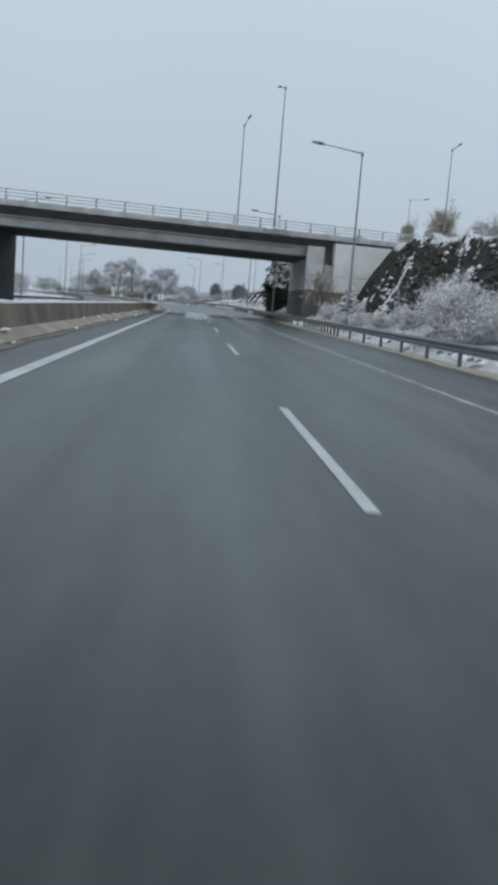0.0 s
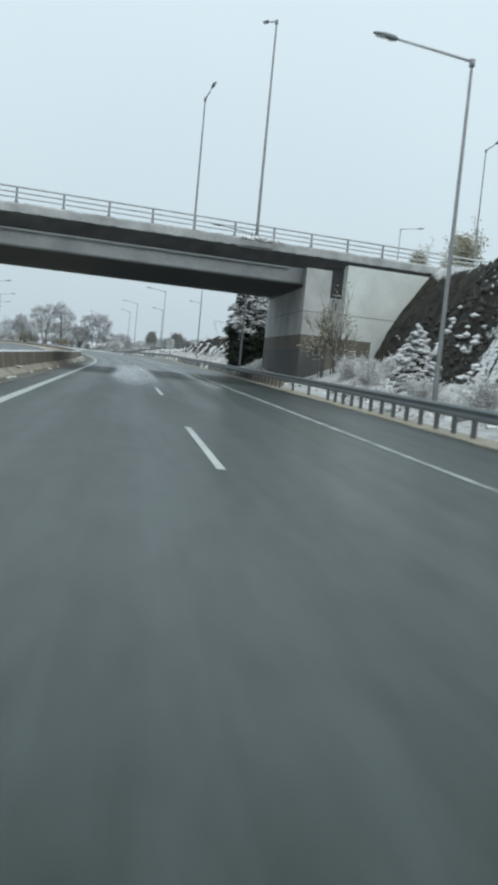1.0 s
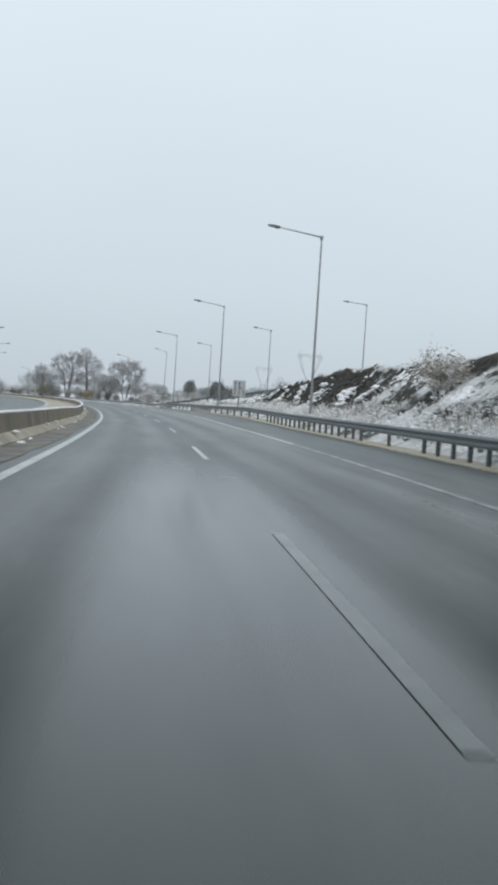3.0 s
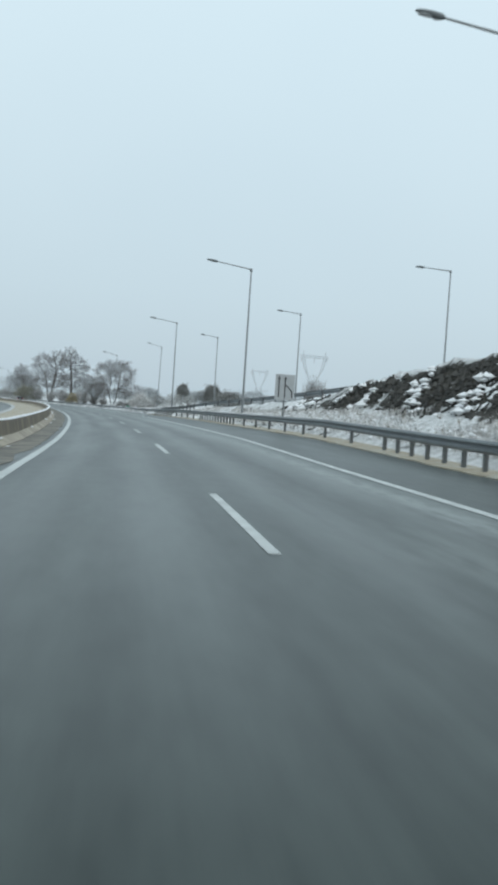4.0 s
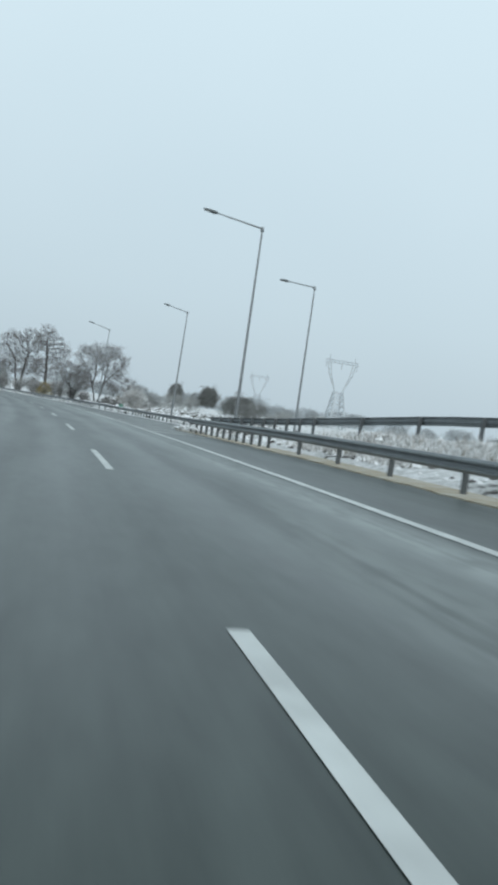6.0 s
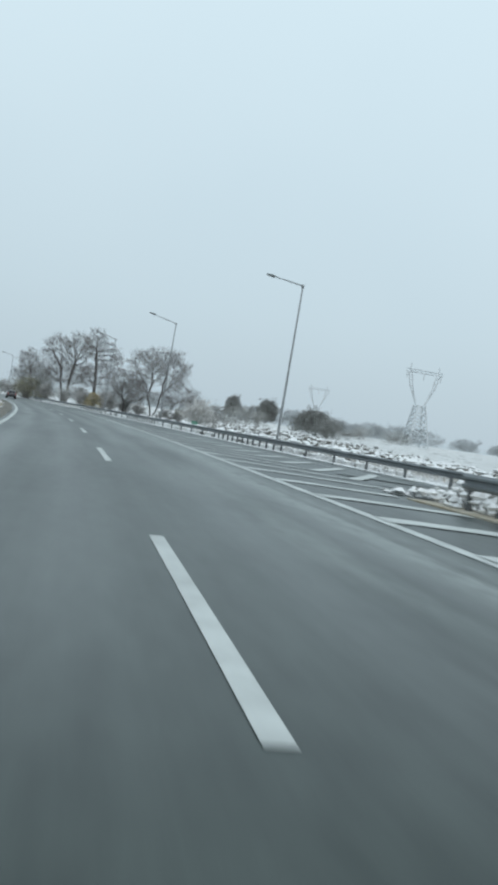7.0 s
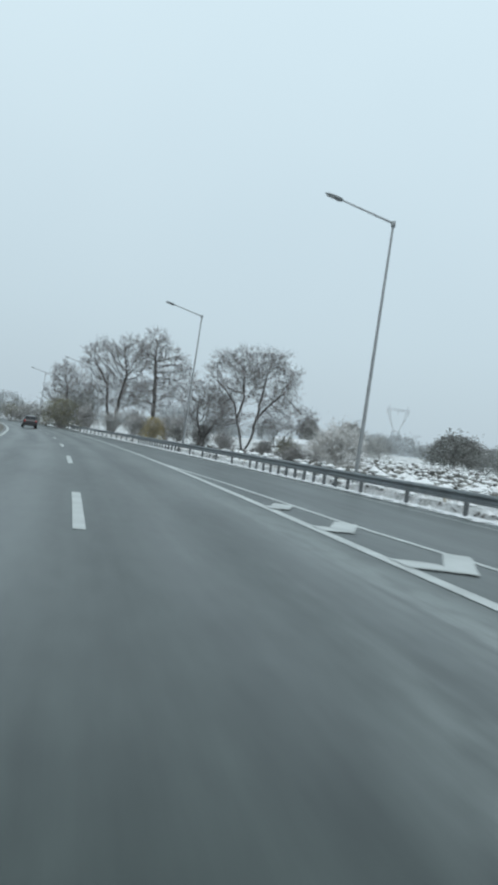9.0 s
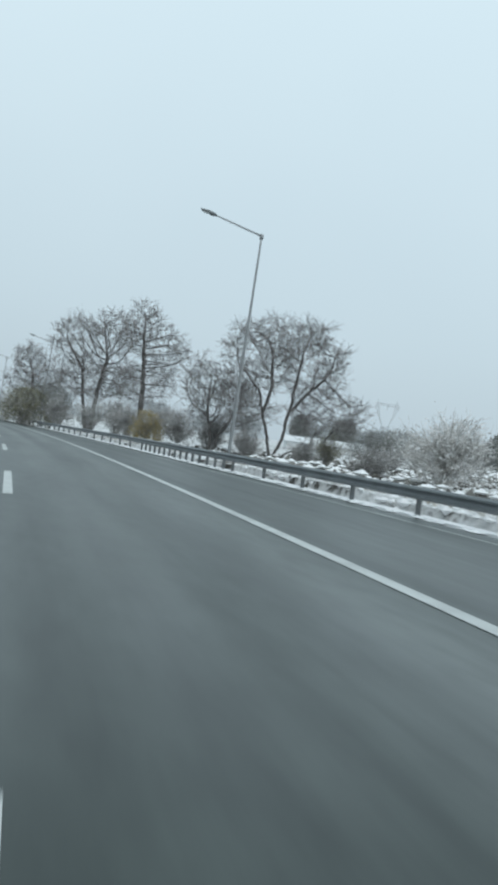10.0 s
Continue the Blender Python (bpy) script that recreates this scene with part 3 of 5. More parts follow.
for k in range(-4, 33):
    y0 = y_at(5.8 + 18 * k)
    y1 = y_at(5.8 + 18 * k + 6)
    b = Build()
    secs = []
    for i in range(5):
        y = y0 + (y1 - y0) * i / 4
        w = float(np.interp(y, [60, 150, 260], [0.055, 0.065, 0.08]))
        secs.append([P(y, -w, 0.006), P(y, w, 0.006)])
    b.sweep(secs, closed=False, caps=False)
    tagged(part("lane_dash", b, PAINT), "white lane dash on the wet asphalt", "road marking", "lane dashes", "structure")


# painted gore: chevrons whose short arms end on the slip road's side
GORE_Y = [234, 245.5, 253.5, 266.4, 274, 281, 292.7, 296, 303]


def gore_apex(y):
    return float(np.interp(y, GORE_Y, [8.1, 7.45, 7.0, 6.2, 5.5, 4.8, 4.2, 3.9, 3.7]))


def gore_end(y):
    """Where the short arm of a chevron ends: (y, lateral)."""
    return y + float(np.interp(y, GORE_Y, [14, 11.5, 7.6, 5.3, 4.6, 3.4, 2.0, 1.8, 0.6])), float(np.interp(y, GORE_Y, [13.6, 12.2, 10.35, 8.7, 7.35, 6.3, 5.1, 4.6, 3.87]))


def paint_at(y, l, h):
    return P(y, l, h + (ramp_z(y) if l > ramp_left(y) + 0.5 and y < 253 else 0.0))


def gore_right(y):
    return float(np.interp(y, [257.7, 261, 271.7, 278.6, 284.4, 294.6, 298, 307.5, 311.5, 316.5], [12.0, 10.2, 8.35, 7.1, 6.2, 5.0, 4.65, 4.2, 3.92, 3.69]))


strip("gore_line", lambda y: gore_right(y) - 0.085, lambda y: gore_right(y) + 0.085, 257.7, 316.5, 0.007, PAINT, "white line bounding the painted gore", "road marking", step=2)
for k in range(-5, 16):
    ya = 245.4 + 3.6 * k
    la = gore_apex(ya) if k >= -1 else 6.3
    b = Build()
    secs = []
    for i in range(6):
        l = la + (3.66 - la) * i / 5
        y = ya + 0.15 * (la - l)
        w = 0.36
        secs.append([P(y - w, l, 0.015), P(y + w, l, 0.015)])
    b.sweep(secs, closed=False, caps=False)
    tagged(part("gore_stripe", b, PAINT), "white slanting stripe of the painted gore", "road marking", "gore stripes", "structure")
    if k < 0:
        continue
    ey, el = gore_end(ya)
    b = Build()
    secs = []
    for i in range(7):
        f = i / 6
        y, l = ya - 0.3 + (ey - ya + 0.3) * f, la + (el - la) * f
        secs.append([paint_at(y, l - 0.2, 0.019), paint_at(y, l + 0.2, 0.019)])
    b.sweep(secs, closed=False, caps=False)
    tagged(part("gore_block", b, PAINT), "broad white arm at the end of a gore stripe", "road marking", "gore blocks", "structure")

# ---- bridge ----
BO = Vector((9.64, 85.41, 0))
BANG = radians(16.4)
BU, BN, BZ = Vector((math.cos(BANG), math.sin(BANG), 0)), Vector((-math.sin(BANG), math.cos(BANG), 0)), Vector((0, 0, 1))
BAX = (BU, BN, BZ)
DECK_W = 15.1
BACK = Vector((0.10, 15.7, 0))


def B(u, n, z):
    return BO + BU * u + BN * n + BZ * z


bridge = thing("overpass_bridge", "grey concrete road overpass with steel parapet railings", "bridge")


def bbox(name, u0, u1, n0, n1, z0, z1, mat, label="", parent=bridge, chamfer=0.0):
    b = Build()
    b.box(B((u0 + u1) / 2, (n0 + n1) / 2, (z0 + z1) / 2), (u1 - u0, n1 - n0, z1 - z0), BAX, chamfer=chamfer)
    return part(name, b, mat, parent, label)


def bar(name, u0, u1, prof, mat, label="", parent=bridge, steps=1, uneven=0.0, shear=0.0):
    """A bar along the bridge with the cross profile prof (n, z)."""
    b = Build()
    secs = []
    for i in range(steps + 1):
        u = u0 + (u1 - u0) * i / steps
        secs.append([B(u + shear * n, n + uneven * noise.noise(Vector((u * 2.3, n * 3, z * 3))), z + uneven * (noise.noise(Vector((u * 3.1, n * 3, z * 3 + 7))) if z > 7.7 else 2.2 * max(0.0, noise.noise(Vector((u * 2.6, n, 4)))))) for n, z in prof])
    b.sweep(secs)
    return part(name, b, mat, parent, label)


def wall_along_road(name, u0, u1, z0, z1, mat, label="", grow_by=0.0):
    """A wall under the deck that runs parallel to the road."""
    b = Build()
    f0, f1 = B(u0 - grow_by, 0.1 - grow_by, 0), B(u1 + grow_by, 0.1 - grow_by, 0)
    ring = [f0, f1, f1 + BACK, f0 + BACK]
    b.sweep([[p + Vector((0, 0, z)) for p in ring] for z in (z0, z1)])
    return part(name, b, mat, bridge, label)


# The slab's dark concrete colour carries the shade of its underside.
bar("deck_slab", -62, 40, [(0.12, 7.62), (0.12, 7.95), (DECK_W - 0.12, 7.95), (DECK_W - 0.12, 7.62), (DECK_W - 1.0, 7.0), (1.0, 7.0)], CONCRETE_DARK, "concrete deck slab, shade of its underside put into the tone")
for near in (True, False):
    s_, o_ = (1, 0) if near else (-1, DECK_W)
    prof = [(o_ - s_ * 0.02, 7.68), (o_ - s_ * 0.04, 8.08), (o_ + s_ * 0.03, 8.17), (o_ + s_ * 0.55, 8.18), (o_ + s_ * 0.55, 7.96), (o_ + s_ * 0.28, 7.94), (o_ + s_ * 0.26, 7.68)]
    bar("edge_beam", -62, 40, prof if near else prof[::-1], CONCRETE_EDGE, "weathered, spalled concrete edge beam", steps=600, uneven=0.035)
    # snow lying on the beam in broken stretches
    b = Build()
    for i in range(150):
        u = random.uniform(-40, 12)
        b.clump(B(u, o_ + s_ * random.uniform(0.0, 0.3), 8.17), (random.uniform(0.1, 0.4), 0.09, 0.035), turn=Matrix.Rotation(BANG, 3, "Z"))
    tagged(part("snow", b, SNOW, bridge, "patches of snow on the edge beam"), kind="stuff")
GIRDER = [(0.95, 7.02), (1.05, 6.17), (1.12, 6.1), (DECK_W - 0.95, 6.1), (DECK_W - 0.88, 6.17), (DECK_W - 0.8, 7.02)]
SKEW = math.tan(BANG)
bar("girder", -28.5, 0.6, GIRDER, GIRDER_GREY, "smooth grey concrete box girder", steps=4, shear=SKEW)
bar("girder", -62, -30.6, GIRDER, GIRDER_GREY, steps=4, shear=SKEW)
# Thin dark plate: the shade below the girder, given as colour.
bar("soffit", -28.4, 0.5, [(1.14, 6.07), (DECK_W - 0.97, 6.07), (DECK_W - 0.97, 6.105), (1.14, 6.105)], CONCRETE_DARK, "underside of the girder, its shade put into the dark colour", steps=4, shear=SKEW)
bbox("rear_wing_wall", 5.4, 17.0, DECK_W - 0.95, DECK_W - 0.1, -0.6, 7.48, CONCRETE_PALE, "pale concrete wing wall behind the pier")
b = Build()
b.tube([B(u, 0.84, 6.93) for u in (-62, -30, -1.2, -0.9, -0.85)], 0.07, 8)
part("drain_pipe", b, GIRDER_GREY, bridge, "grey drain pipe along the girder")
for u in (-20, -14.5, -9, -3.5):
    b = Build()
    b.box(B(u, 0.9, 6.97), (0.09, 0.16, 0.2), BAX)
    part("pipe_bracket", b, POST_STEEL, bridge)
# pier wall beside the road, with its painted and stained bands
wall_along_road("pier_wall", 0.0, 1.68, 3.15, 7.02, CONCRETE, "pale concrete pier wall under the deck end")
wall_along_road("pier_band", 0.0, 1.68, 2.25, 3.15, CONCRETE_TAN, "brownish stained band of the pier", 0.012)
wall_along_road("pier_base", 0.0, 1.68, -0.6, 2.25, CONCRETE_DARK, "dark painted lower band of the pier", 0.024)
wall_along_road("pier_joint", 0.0, 1.68, 4.50, 4.53, CONCRETE_DARK, "casting joint", 0.008)
# Solid black strip in place of an open gap: its shade as colour.
b = Build()
f0, f1 = B(0.0, 0.1, 0) + BACK * 0.05 - BU * 0.01, B(1.68, 0.1, 0) + BACK * 0.05
b.sweep([[p + Vector((0, 0, z)) for p in (f0, f1, f1 + BACK * 0.95, f0 + BACK * 0.95)] for z in (5.92, 6.075)])
part("bearing_gap_shade", b, BLACK, bridge, "black strip for the shade of the bearing gap on the pier")
# Recess back wall, darkened in colour to stand for its shade.
bbox("slot_back", 1.5, 2.85, 0.6, 2.1, -0.6, 7.4, SLOT_SHADE, "back of the recess beside the pier, shade put into its colour")
bbox("slot_foot", 1.5, 2.85, 0.16, 0.6, -0.6, 3.12, CONCRETE_TAN, "dirty concrete below the recess")
bbox("slot_foot", 1.5, 2.85, 0.165, 0.6, 3.12, 5.45, GIRDER_GREY, "grey concrete below the recess")
bbox("wing_wall", 2.72, 17.0, 0.10, 0.95, 3.1, 7.48, CONCRETE_PALE, "pale grey concrete wing wall")
bbox("wing_base", 2.71, 4.75, 0.085, 0.94, -0.6, 3.1, CONCRETE_TAN, "brown stained square at the foot of the wing wall")
bbox("wing_wall", 4.75, 17.0, 0.10, 0.95, -0.6, 3.1, CONCRETE_PALE)
bbox("wing_joint", 2.73, 17.0, 0.09, 0.5, 4.52, 4.55, CONCRETE_DARK, "casting joint")
# far pier beyond the opposite carriageway
wall_along_road("left_pier", -30.1, -28.55, -0.8, 7.02, CONCRETE_DARK, "dark concrete pier beyond the opposite carriageway")
# broken pale concrete and ice along the beam's face
b = Build()
for i in range(150):
    u = random.uniform(-26, 8)
    if noise.noise(Vector((u * 0.6, 2, 9))) < -0.05:
        continue
    z = 7.76 + 0.05 * noise.noise(Vector((u * 1.3, 4, 4))) + random.gauss(0, 0.03)
    b.clump(B(u, -0.035, z), (random.uniform(0.05, 0.2), 0.025, random.uniform(0.012, 0.035)), turn=Matrix.Rotation(BANG, 3, "Z"))
tagged(part("spalling", b, CONCRETE, bridge, "pale broken edges of spalled concrete"), kind="stuff")
# railings: each post and each rail
post_mesh = None
for n_edge in (0.2, DECK_W - 0.2):
    railing = part("railing", Build().box(B(-11, n_edge, 8.2), (0.05, 0.05, 0.02), BAX), RAIL_PAINT, bridge, "grey steel railing with three rails")
    for z, r in ((8.97, 0.052), (8.70, 0.042), (8.44, 0.042)):
        b = Build()
        b.tube([B(u, n_edge, z) for u in np.linspace(-62, 40, 12)], r, 6)
        part("rail", b, RAIL_PAINT, railing)
    if post_mesh is None:
        b = Build()
        b.sweep([[Vector((-w, -0.03, z)), Vector((w, -0.03, z)), Vector((w, 0.03, z)), Vector((-w, 0.03, z))] for w, z in ((0.12, 0.0), (0.11, 0.05), (0.055, 0.14), (0.05, 0.8))])
        post_mesh = b.mesh("post", POLE)
    for i in range(42):
        ob = part("post", post_mesh, None, railing)
        ob.matrix_local = Matrix.LocRotScale(B(-60.35 + 2.42 * i, n_edge, 8.16), Euler((0, 0, BANG)), None)
# corbel under a lamp, with ice on it
b = Build()
secs = []
for i in range(15):
    u = -4.5 + 2.2 * i / 14
    o = 0.34 * min(1.0, (u + 4.5) / 0.8, (-2.3 - u) / 0.12 if u > -2.5 else 1.0) + 0.05 * noise.noise(Vector((u * 3, 1, 2)))
    dz = 0.05 * noise.noise(Vector((u * 2.5, 5, 2)))
    secs.append([B(u, 0.05, 7.62 + dz), B(u, -0.02 - o * 0.6, 7.74 + dz), B(u, -0.03 - o * 0.8, 7.95 + dz), B(u, -0.03 - o * 0.7, 8.14 + dz), B(u, 0.2, 8.22 + dz)])
b.sweep(secs)
corbel = part("lamp_corbel", b, CONCRETE_EDGE, bridge, "concrete corbel carrying a lamp")
b = Build()
for i in range(110):
    b.clump(B(random.gauss(-3.4, 0.5), random.uniform(-0.42, 0.15), 8.17 + random.uniform(-0.12, 0.07)), (0.16, 0.10, 0.08))
tagged(part("ice", b, SNOW, corbel, "ice and snow on the corbel"), kind="stuff")


# ---- street lamps ----
def lamp_meshes(h, arm, rise):
    pole = Build()
    pole.tube([(0, 0, 0), (0, 0, 0.9), (0, 0, h - 0.35), (0, 0, h)], [0.092, 0.088, 0.047, 0.045], 10)
    base = Build()
    base.box((0, 0, 0.02), (0.42, 0.42, 0.04), chamfer=0.05)
    base.tube([(0, 0, 0.03), (0, 0, 0.28)], [0.15, 0.13], 10)
    arm_b = Build()
    arm_b.tube([(-0.02, 0, h - 0.06), (0.10, 0, h + 0.0), (arm * 0.5, 0, h + rise * 0.52), (arm - 0.35, 0, h + rise * 0.93)], [0.05, 0.047, 0.038, 0.032], 8)
    arm_b.box((0.0, 0, h - 0.06), (0.16, 0.15, 0.24), chamfer=0.03)
    head = Build()
    a = Vector((1, 0, rise / arm)).normalized()
    up = Vector((-a.z, 0, a.x))
    o = Vector((arm - 0.45, 0, h + rise * 0.9))
    secs = []
    for t, w, top, bot in ((0.05, 0.04, 0.04, 0.04), (0.15, 0.08, 0.09, 0.08), (0.30, 0.10, 0.10, 0.11), (0.50, 0.12, 0.09, 0.05), (0.72, 0.11, 0.06, 0.04), (0.86, 0.05, 0.03, 0.02)):
        c = o + a * t
        secs.append([c + Vector((0, w * math.cos(q), 0)) + up * ((top if math.sin(q) > 0 else bot) * math.sin(q)) for q in np.linspace(0, 2 * math.pi, 11)[:-1]])
    head.sweep(secs)
    lens = Build()
    lens.sweep([[o + a * t + Vector((0, w * math.cos(q), 0)) + up * (-0.055 + 0.035 * math.sin(q)) for q in np.linspace(0, 2 * math.pi, 9)[:-1]] for t, w in ((0.42, 0.06), (0.5, 0.09), (0.7, 0.08), (0.78, 0.04))])
    return {"pole": (pole.mesh("pole", POLE, True), ""), "base": (base.mesh("base", POLE), "steel foot plate"), "arm": (arm_b.mesh("arm", POLE, True), ""),
            "lamp_head": (head.mesh("lamp_head", LAMP_HEAD, True), "grey lamp housing"), "lens": (lens.mesh("lens", LAMP_GLASS, True), "pale glass lens")}


LAMP_ROAD = lamp_meshes(11.0, 2.85, 0.36)
LAMP_BIG = lamp_meshes(11.0, 2.55, 0.36)
LAMP_STEEP = lamp_meshes(11.0, 2.70, 0.52)
LAMP_BANK = lamp_meshes(15.6, 2.5, 0.3)
LAMP_TALL = lamp_meshes(12.0, 1.5, 0.3)
LAMP_DECK = lamp_meshes(11.3, 1.5, 0.5)


def street_lamp(at, yaw, meshes, label, group):
    ob = thing("street_lamp", label, "street lamp", at, group)
    ob.rotation_euler = (0, 0, yaw)
    head = None
    for name, (me, text) in meshes.items():
        if name == "lens":
            part(name, me, None, head, text)
            continue
        p = part(name, me, None, ob, text)
        head = p if name == "lamp_head" else head
    return ob


ROAD_LAMPS = [(14.7, 13.5), (60.4, 9.7), (104.9, 8.45), (147.0, 7.9), (190.3, 4.83), (235.2, 0.45)]
for i, (y, x) in enumerate(ROAD_LAMPS):
    l = x - D(y) if i else 8.6
    p = Vector((D(y) + l, y, min(terrain(y, l) - 0.06, road_z(y, 7.2) + (0.3 if i == 1 else 0.1))))
    street_lamp(p, math.pi - math.atan(slope(y)), LAMP_ROAD, "tall grey steel street lamp behind the roadside guardrail", "lamps behind the guardrail")
SLIP_LAMPS = [(26.5, 157.0), (20.6, 194.0), (13.1, 220.8), (6.4, 251.5), (-1.3, 280.7), (-10.4, 320.6), (-19.8, 357.7), (-42.5, 437), (-57, 478)]
for i, (x, y) in enumerate(SLIP_LAMPS):
    p = Vector((x, y, terrain(y, x - D(y)) - 0.06))
    turn = math.atan2(1.5, -1.9) if i < 5 else math.pi - math.atan(slope(y))
    lamp = street_lamp(p, turn, LAMP_BIG if i < 4 else LAMP_STEEP, "tall grey steel street lamp beside the slip road", "lamps along the slip road")
    if i >= 4:
        # these poles lean a little away from the road
        lamp.rotation_euler[1] = radians(-1.3)
for x, y, yaw in ((31.0, 143.6, 0.0), (45.8, 165.0, 2.6)):
    street_lamp(Vector((x, y, terrain(y, x - D(y)) - 0.06)), yaw, LAMP_BANK, "tall slender street lamp where the slip road leaves the overpass", "lamps at the head of the slip road")
for y in (58, 104, 148, 190, 235, 280, 325, 372):
    p = P(y, -19.6)
    p.z = terrain(y, -19.6) - 0.06
    street_lamp(p, -math.atan(slope(y)), LAMP_BIG, "tall grey steel street lamp beyond the opposite carriageway", "lamps along the opposite carriageway")
for u, n_edge, yaw, meshes in ((-3.42, 0.02, 90, LAMP_TALL), (-1.85, DECK_W - 0.02, -90, LAMP_DECK), (22.6, DECK_W - 0.02, -90, LAMP_TALL)):
    p = B(u, n_edge, 8.14)
    street_lamp(p, BANG + radians(yaw), meshes, "slender street lamp standing on the overpass", "lamps on the overpass")


# ---- guardrails ----
def w_profile():
    """Half-wave beam profile: (outwards, up)."""
    return [(0.0, 0.155), (0.03, 0.15), (0.075, 0.10), (0.075, 0.06), (0.02, 0.02), (0.02, -0.02), (0.075, -0.06), (0.075, -0.10), (0.03, -0.15), (0.0, -0.155),
            (-0.006, -0.15), (0.02, -0.145), (0.062, -0.10), (0.062, -0.065), (0.008, -0.02), (0.008, 0.02), (0.062, 0.065), (0.062, 0.10), (0.02, 0.145)]


def guardrail(name, lat, y0, y1, dense, label, face=-1, beam_mat=GALV, snow=False, height=0.60, zoff=None, step=4.0, group=""):
    """Beams of 4 m and their posts; dense: stretches with posts three times as close."""
    ob = thing(name, label, "guardrail", (0, 0, 0), group)
    f = lat if callable(lat) else (lambda y: lat)
    zf = zoff or (lambda y: 0.0)
    prof = w_profile()
    ys = [y0]
    while ys[-1] < y1:
        ys.append(ys[-1] + step)

    def section(y, dl=0.0):
        c = P(y, f(y), height + zf(y))
        side = Vector((1, -(f(y + 0.5) - f(y - 0.5)) - slope(y), 0)).normalized()
        return c, side

    for a, c in zip(ys, ys[1:]):
        b = Build()
        b.sweep([[section(y)[0] + section(y)[1] * (face * (o + 0.09 + k)) + Vector((0, 0, u)) for o, u in prof] for y, k in ((a, 0.0), (a + step / 2, 0.0), (c + 0.15, -0.003))])
        part("beam", b, beam_mat, ob)
    if snow:
        b = Build()
        n = int((y1 - y0) / 1.0)
        secs = []
        for i in range(n + 1):
            y = y0 + i * (y1 - y0) / n
            c, s = section(y)
            h = 0.035 + 0.02 * noise.noise(Vector((y * 0.7, 3, 1)))
            secs.append([c + s * (face * o) + Vector((0, 0, u)) for o, u in ((0.02, 0.15), (0.17, 0.15), (0.15, 0.155 + h), (0.05, 0.16 + h))])
        b.sweep(secs)
        part("snow_cap", b, SNOW, ob, "line of snow lying on the beam")
    post = Build()
    post.sweep([[Vector((x, y, z)) for x, y in ((-0.05, -0.06), (0.05, -0.06), (0.05, -0.045), (-0.035, -0.045), (-0.035, 0.045), (0.05, 0.045), (0.05, 0.06), (-0.05, 0.06))] for z in (-0.5, height + 0.14)])
    me = post.mesh("post", POST_STEEL)
    block = Build().box((face * 0.06, 0, height), (0.07, 0.09, 0.2)).mesh("spacer", POST_STEEL)
    for y in ys:
        steps = [0.0]
        if any(p <= y < q for p, q in dense):
            steps = [0.0, step / 3, 2 * step / 3]
        for s in steps:
            c = P(y + s, f(y + s), zf(y + s))
            p = part("post", me, None, ob)
            p.location = c
            p.rotation_euler = (0, 0, -math.atan(slope(y)))
            q = part("spacer", block, None, p)
    return ob


guardrail("guardrail", RAIL_R, -40, 234, [(8, 22), (52, 66), (78, 120), (126, 150), (182, 198), (218, 236)], "grey steel guardrail with dark posts along the shoulder", face=-1)
guardrail("guardrail", ramp_left, 173, 234, [(222, 236)], "steel guardrail on the snowy bank of the slip road", face=1, zoff=ramp_z)
guardrail("guardrail", lambda y: ramp_right(y), 188, 470, [(276, 292), (314, 330), (350, 370)], "grey steel guardrail with dark posts on a snowy verge", face=-1, zoff=lambda y: ramp_z(y) if y < 256 else 0.0)
guardrail("guardrail", -19.2, -40, 420, [], "guardrail along the far side of the opposite carriageway", face=1, beam_mat=GALV, height=0.56, zoff=lambda y: -0.2)


# ---- concrete median barrier: muddy face over a wider sloping toe, snow on top ----
def barrier_ring(y, prof):
    side = Vector((1, -slope(y), 0)).normalized()
    c = P(y, -5.42)
    return [c + side * o + Vector((0, 0, z)) for o, z in prof]


barrier = thing("median_barrier", "mud-brown concrete median barrier with a line of snow on top", "barrier")
FACE = [(0.17, 0.24), (0.075, 0.76), (0.06, 0.80), (-0.12, 0.80), (-0.14, 0.76), (-0.24, 0.24)]
TOE = [(0.50, -0.3), (0.50, 0.06), (0.20, 0.26), (-0.27, 0.26), (-0.55, 0.06), (-0.55, -0.3)]
y_ = -60.0
while y_ < 470:
    y1_ = y_ + 6.0
    seg = Build().sweep([barrier_ring(q, FACE) for q in (y_, y_ + 2, y_ + 4, y1_ - 0.015)])
    part("face", seg, MUD_CONCRETE, barrier)
    part("toe", Build().sweep([barrier_ring(q, TOE) for q in (y_, y_ + 2, y_ + 4, y1_ - 0.02)]), SAND_CONCRETE, barrier, "paler sandy sloping foot")
    y_ = y1_
b = Build()
secs = []
for i in range(1061):
    q = -60 + 0.5 * i
    h = 0.05 + 0.03 * noise.noise(Vector((q * 0.5, 3, 1)))
    w = 0.02 * noise.noise(Vector((q * 1.3, 8, 1)))
    secs.append(barrier_ring(q, [(0.075 + w, 0.795), (0.06 + w, 0.81 + h * 0.7), (-0.01, 0.81 + h), (-0.10, 0.81 + h * 0.8), (-0.14, 0.795)]))
part("snow_cap", b.sweep(secs), SNOW, barrier, "thick line of snow lying on the barrier")
random.seed(77)
b = Build()
for i in range(90):
    q = random.uniform(-20, 330)
    o = random.choice((0.52, 0.24))
    c = barrier_ring(q, [(o + random.uniform(0.0, 0.12), 0.03 if o > 0.4 else 0.27)])[0]
    b.clump(c, (random.uniform(0.05, 0.16), random.uniform(0.1, 0.5), 0.05), turn=Matrix.Rotation(0.0, 3, "Z"))
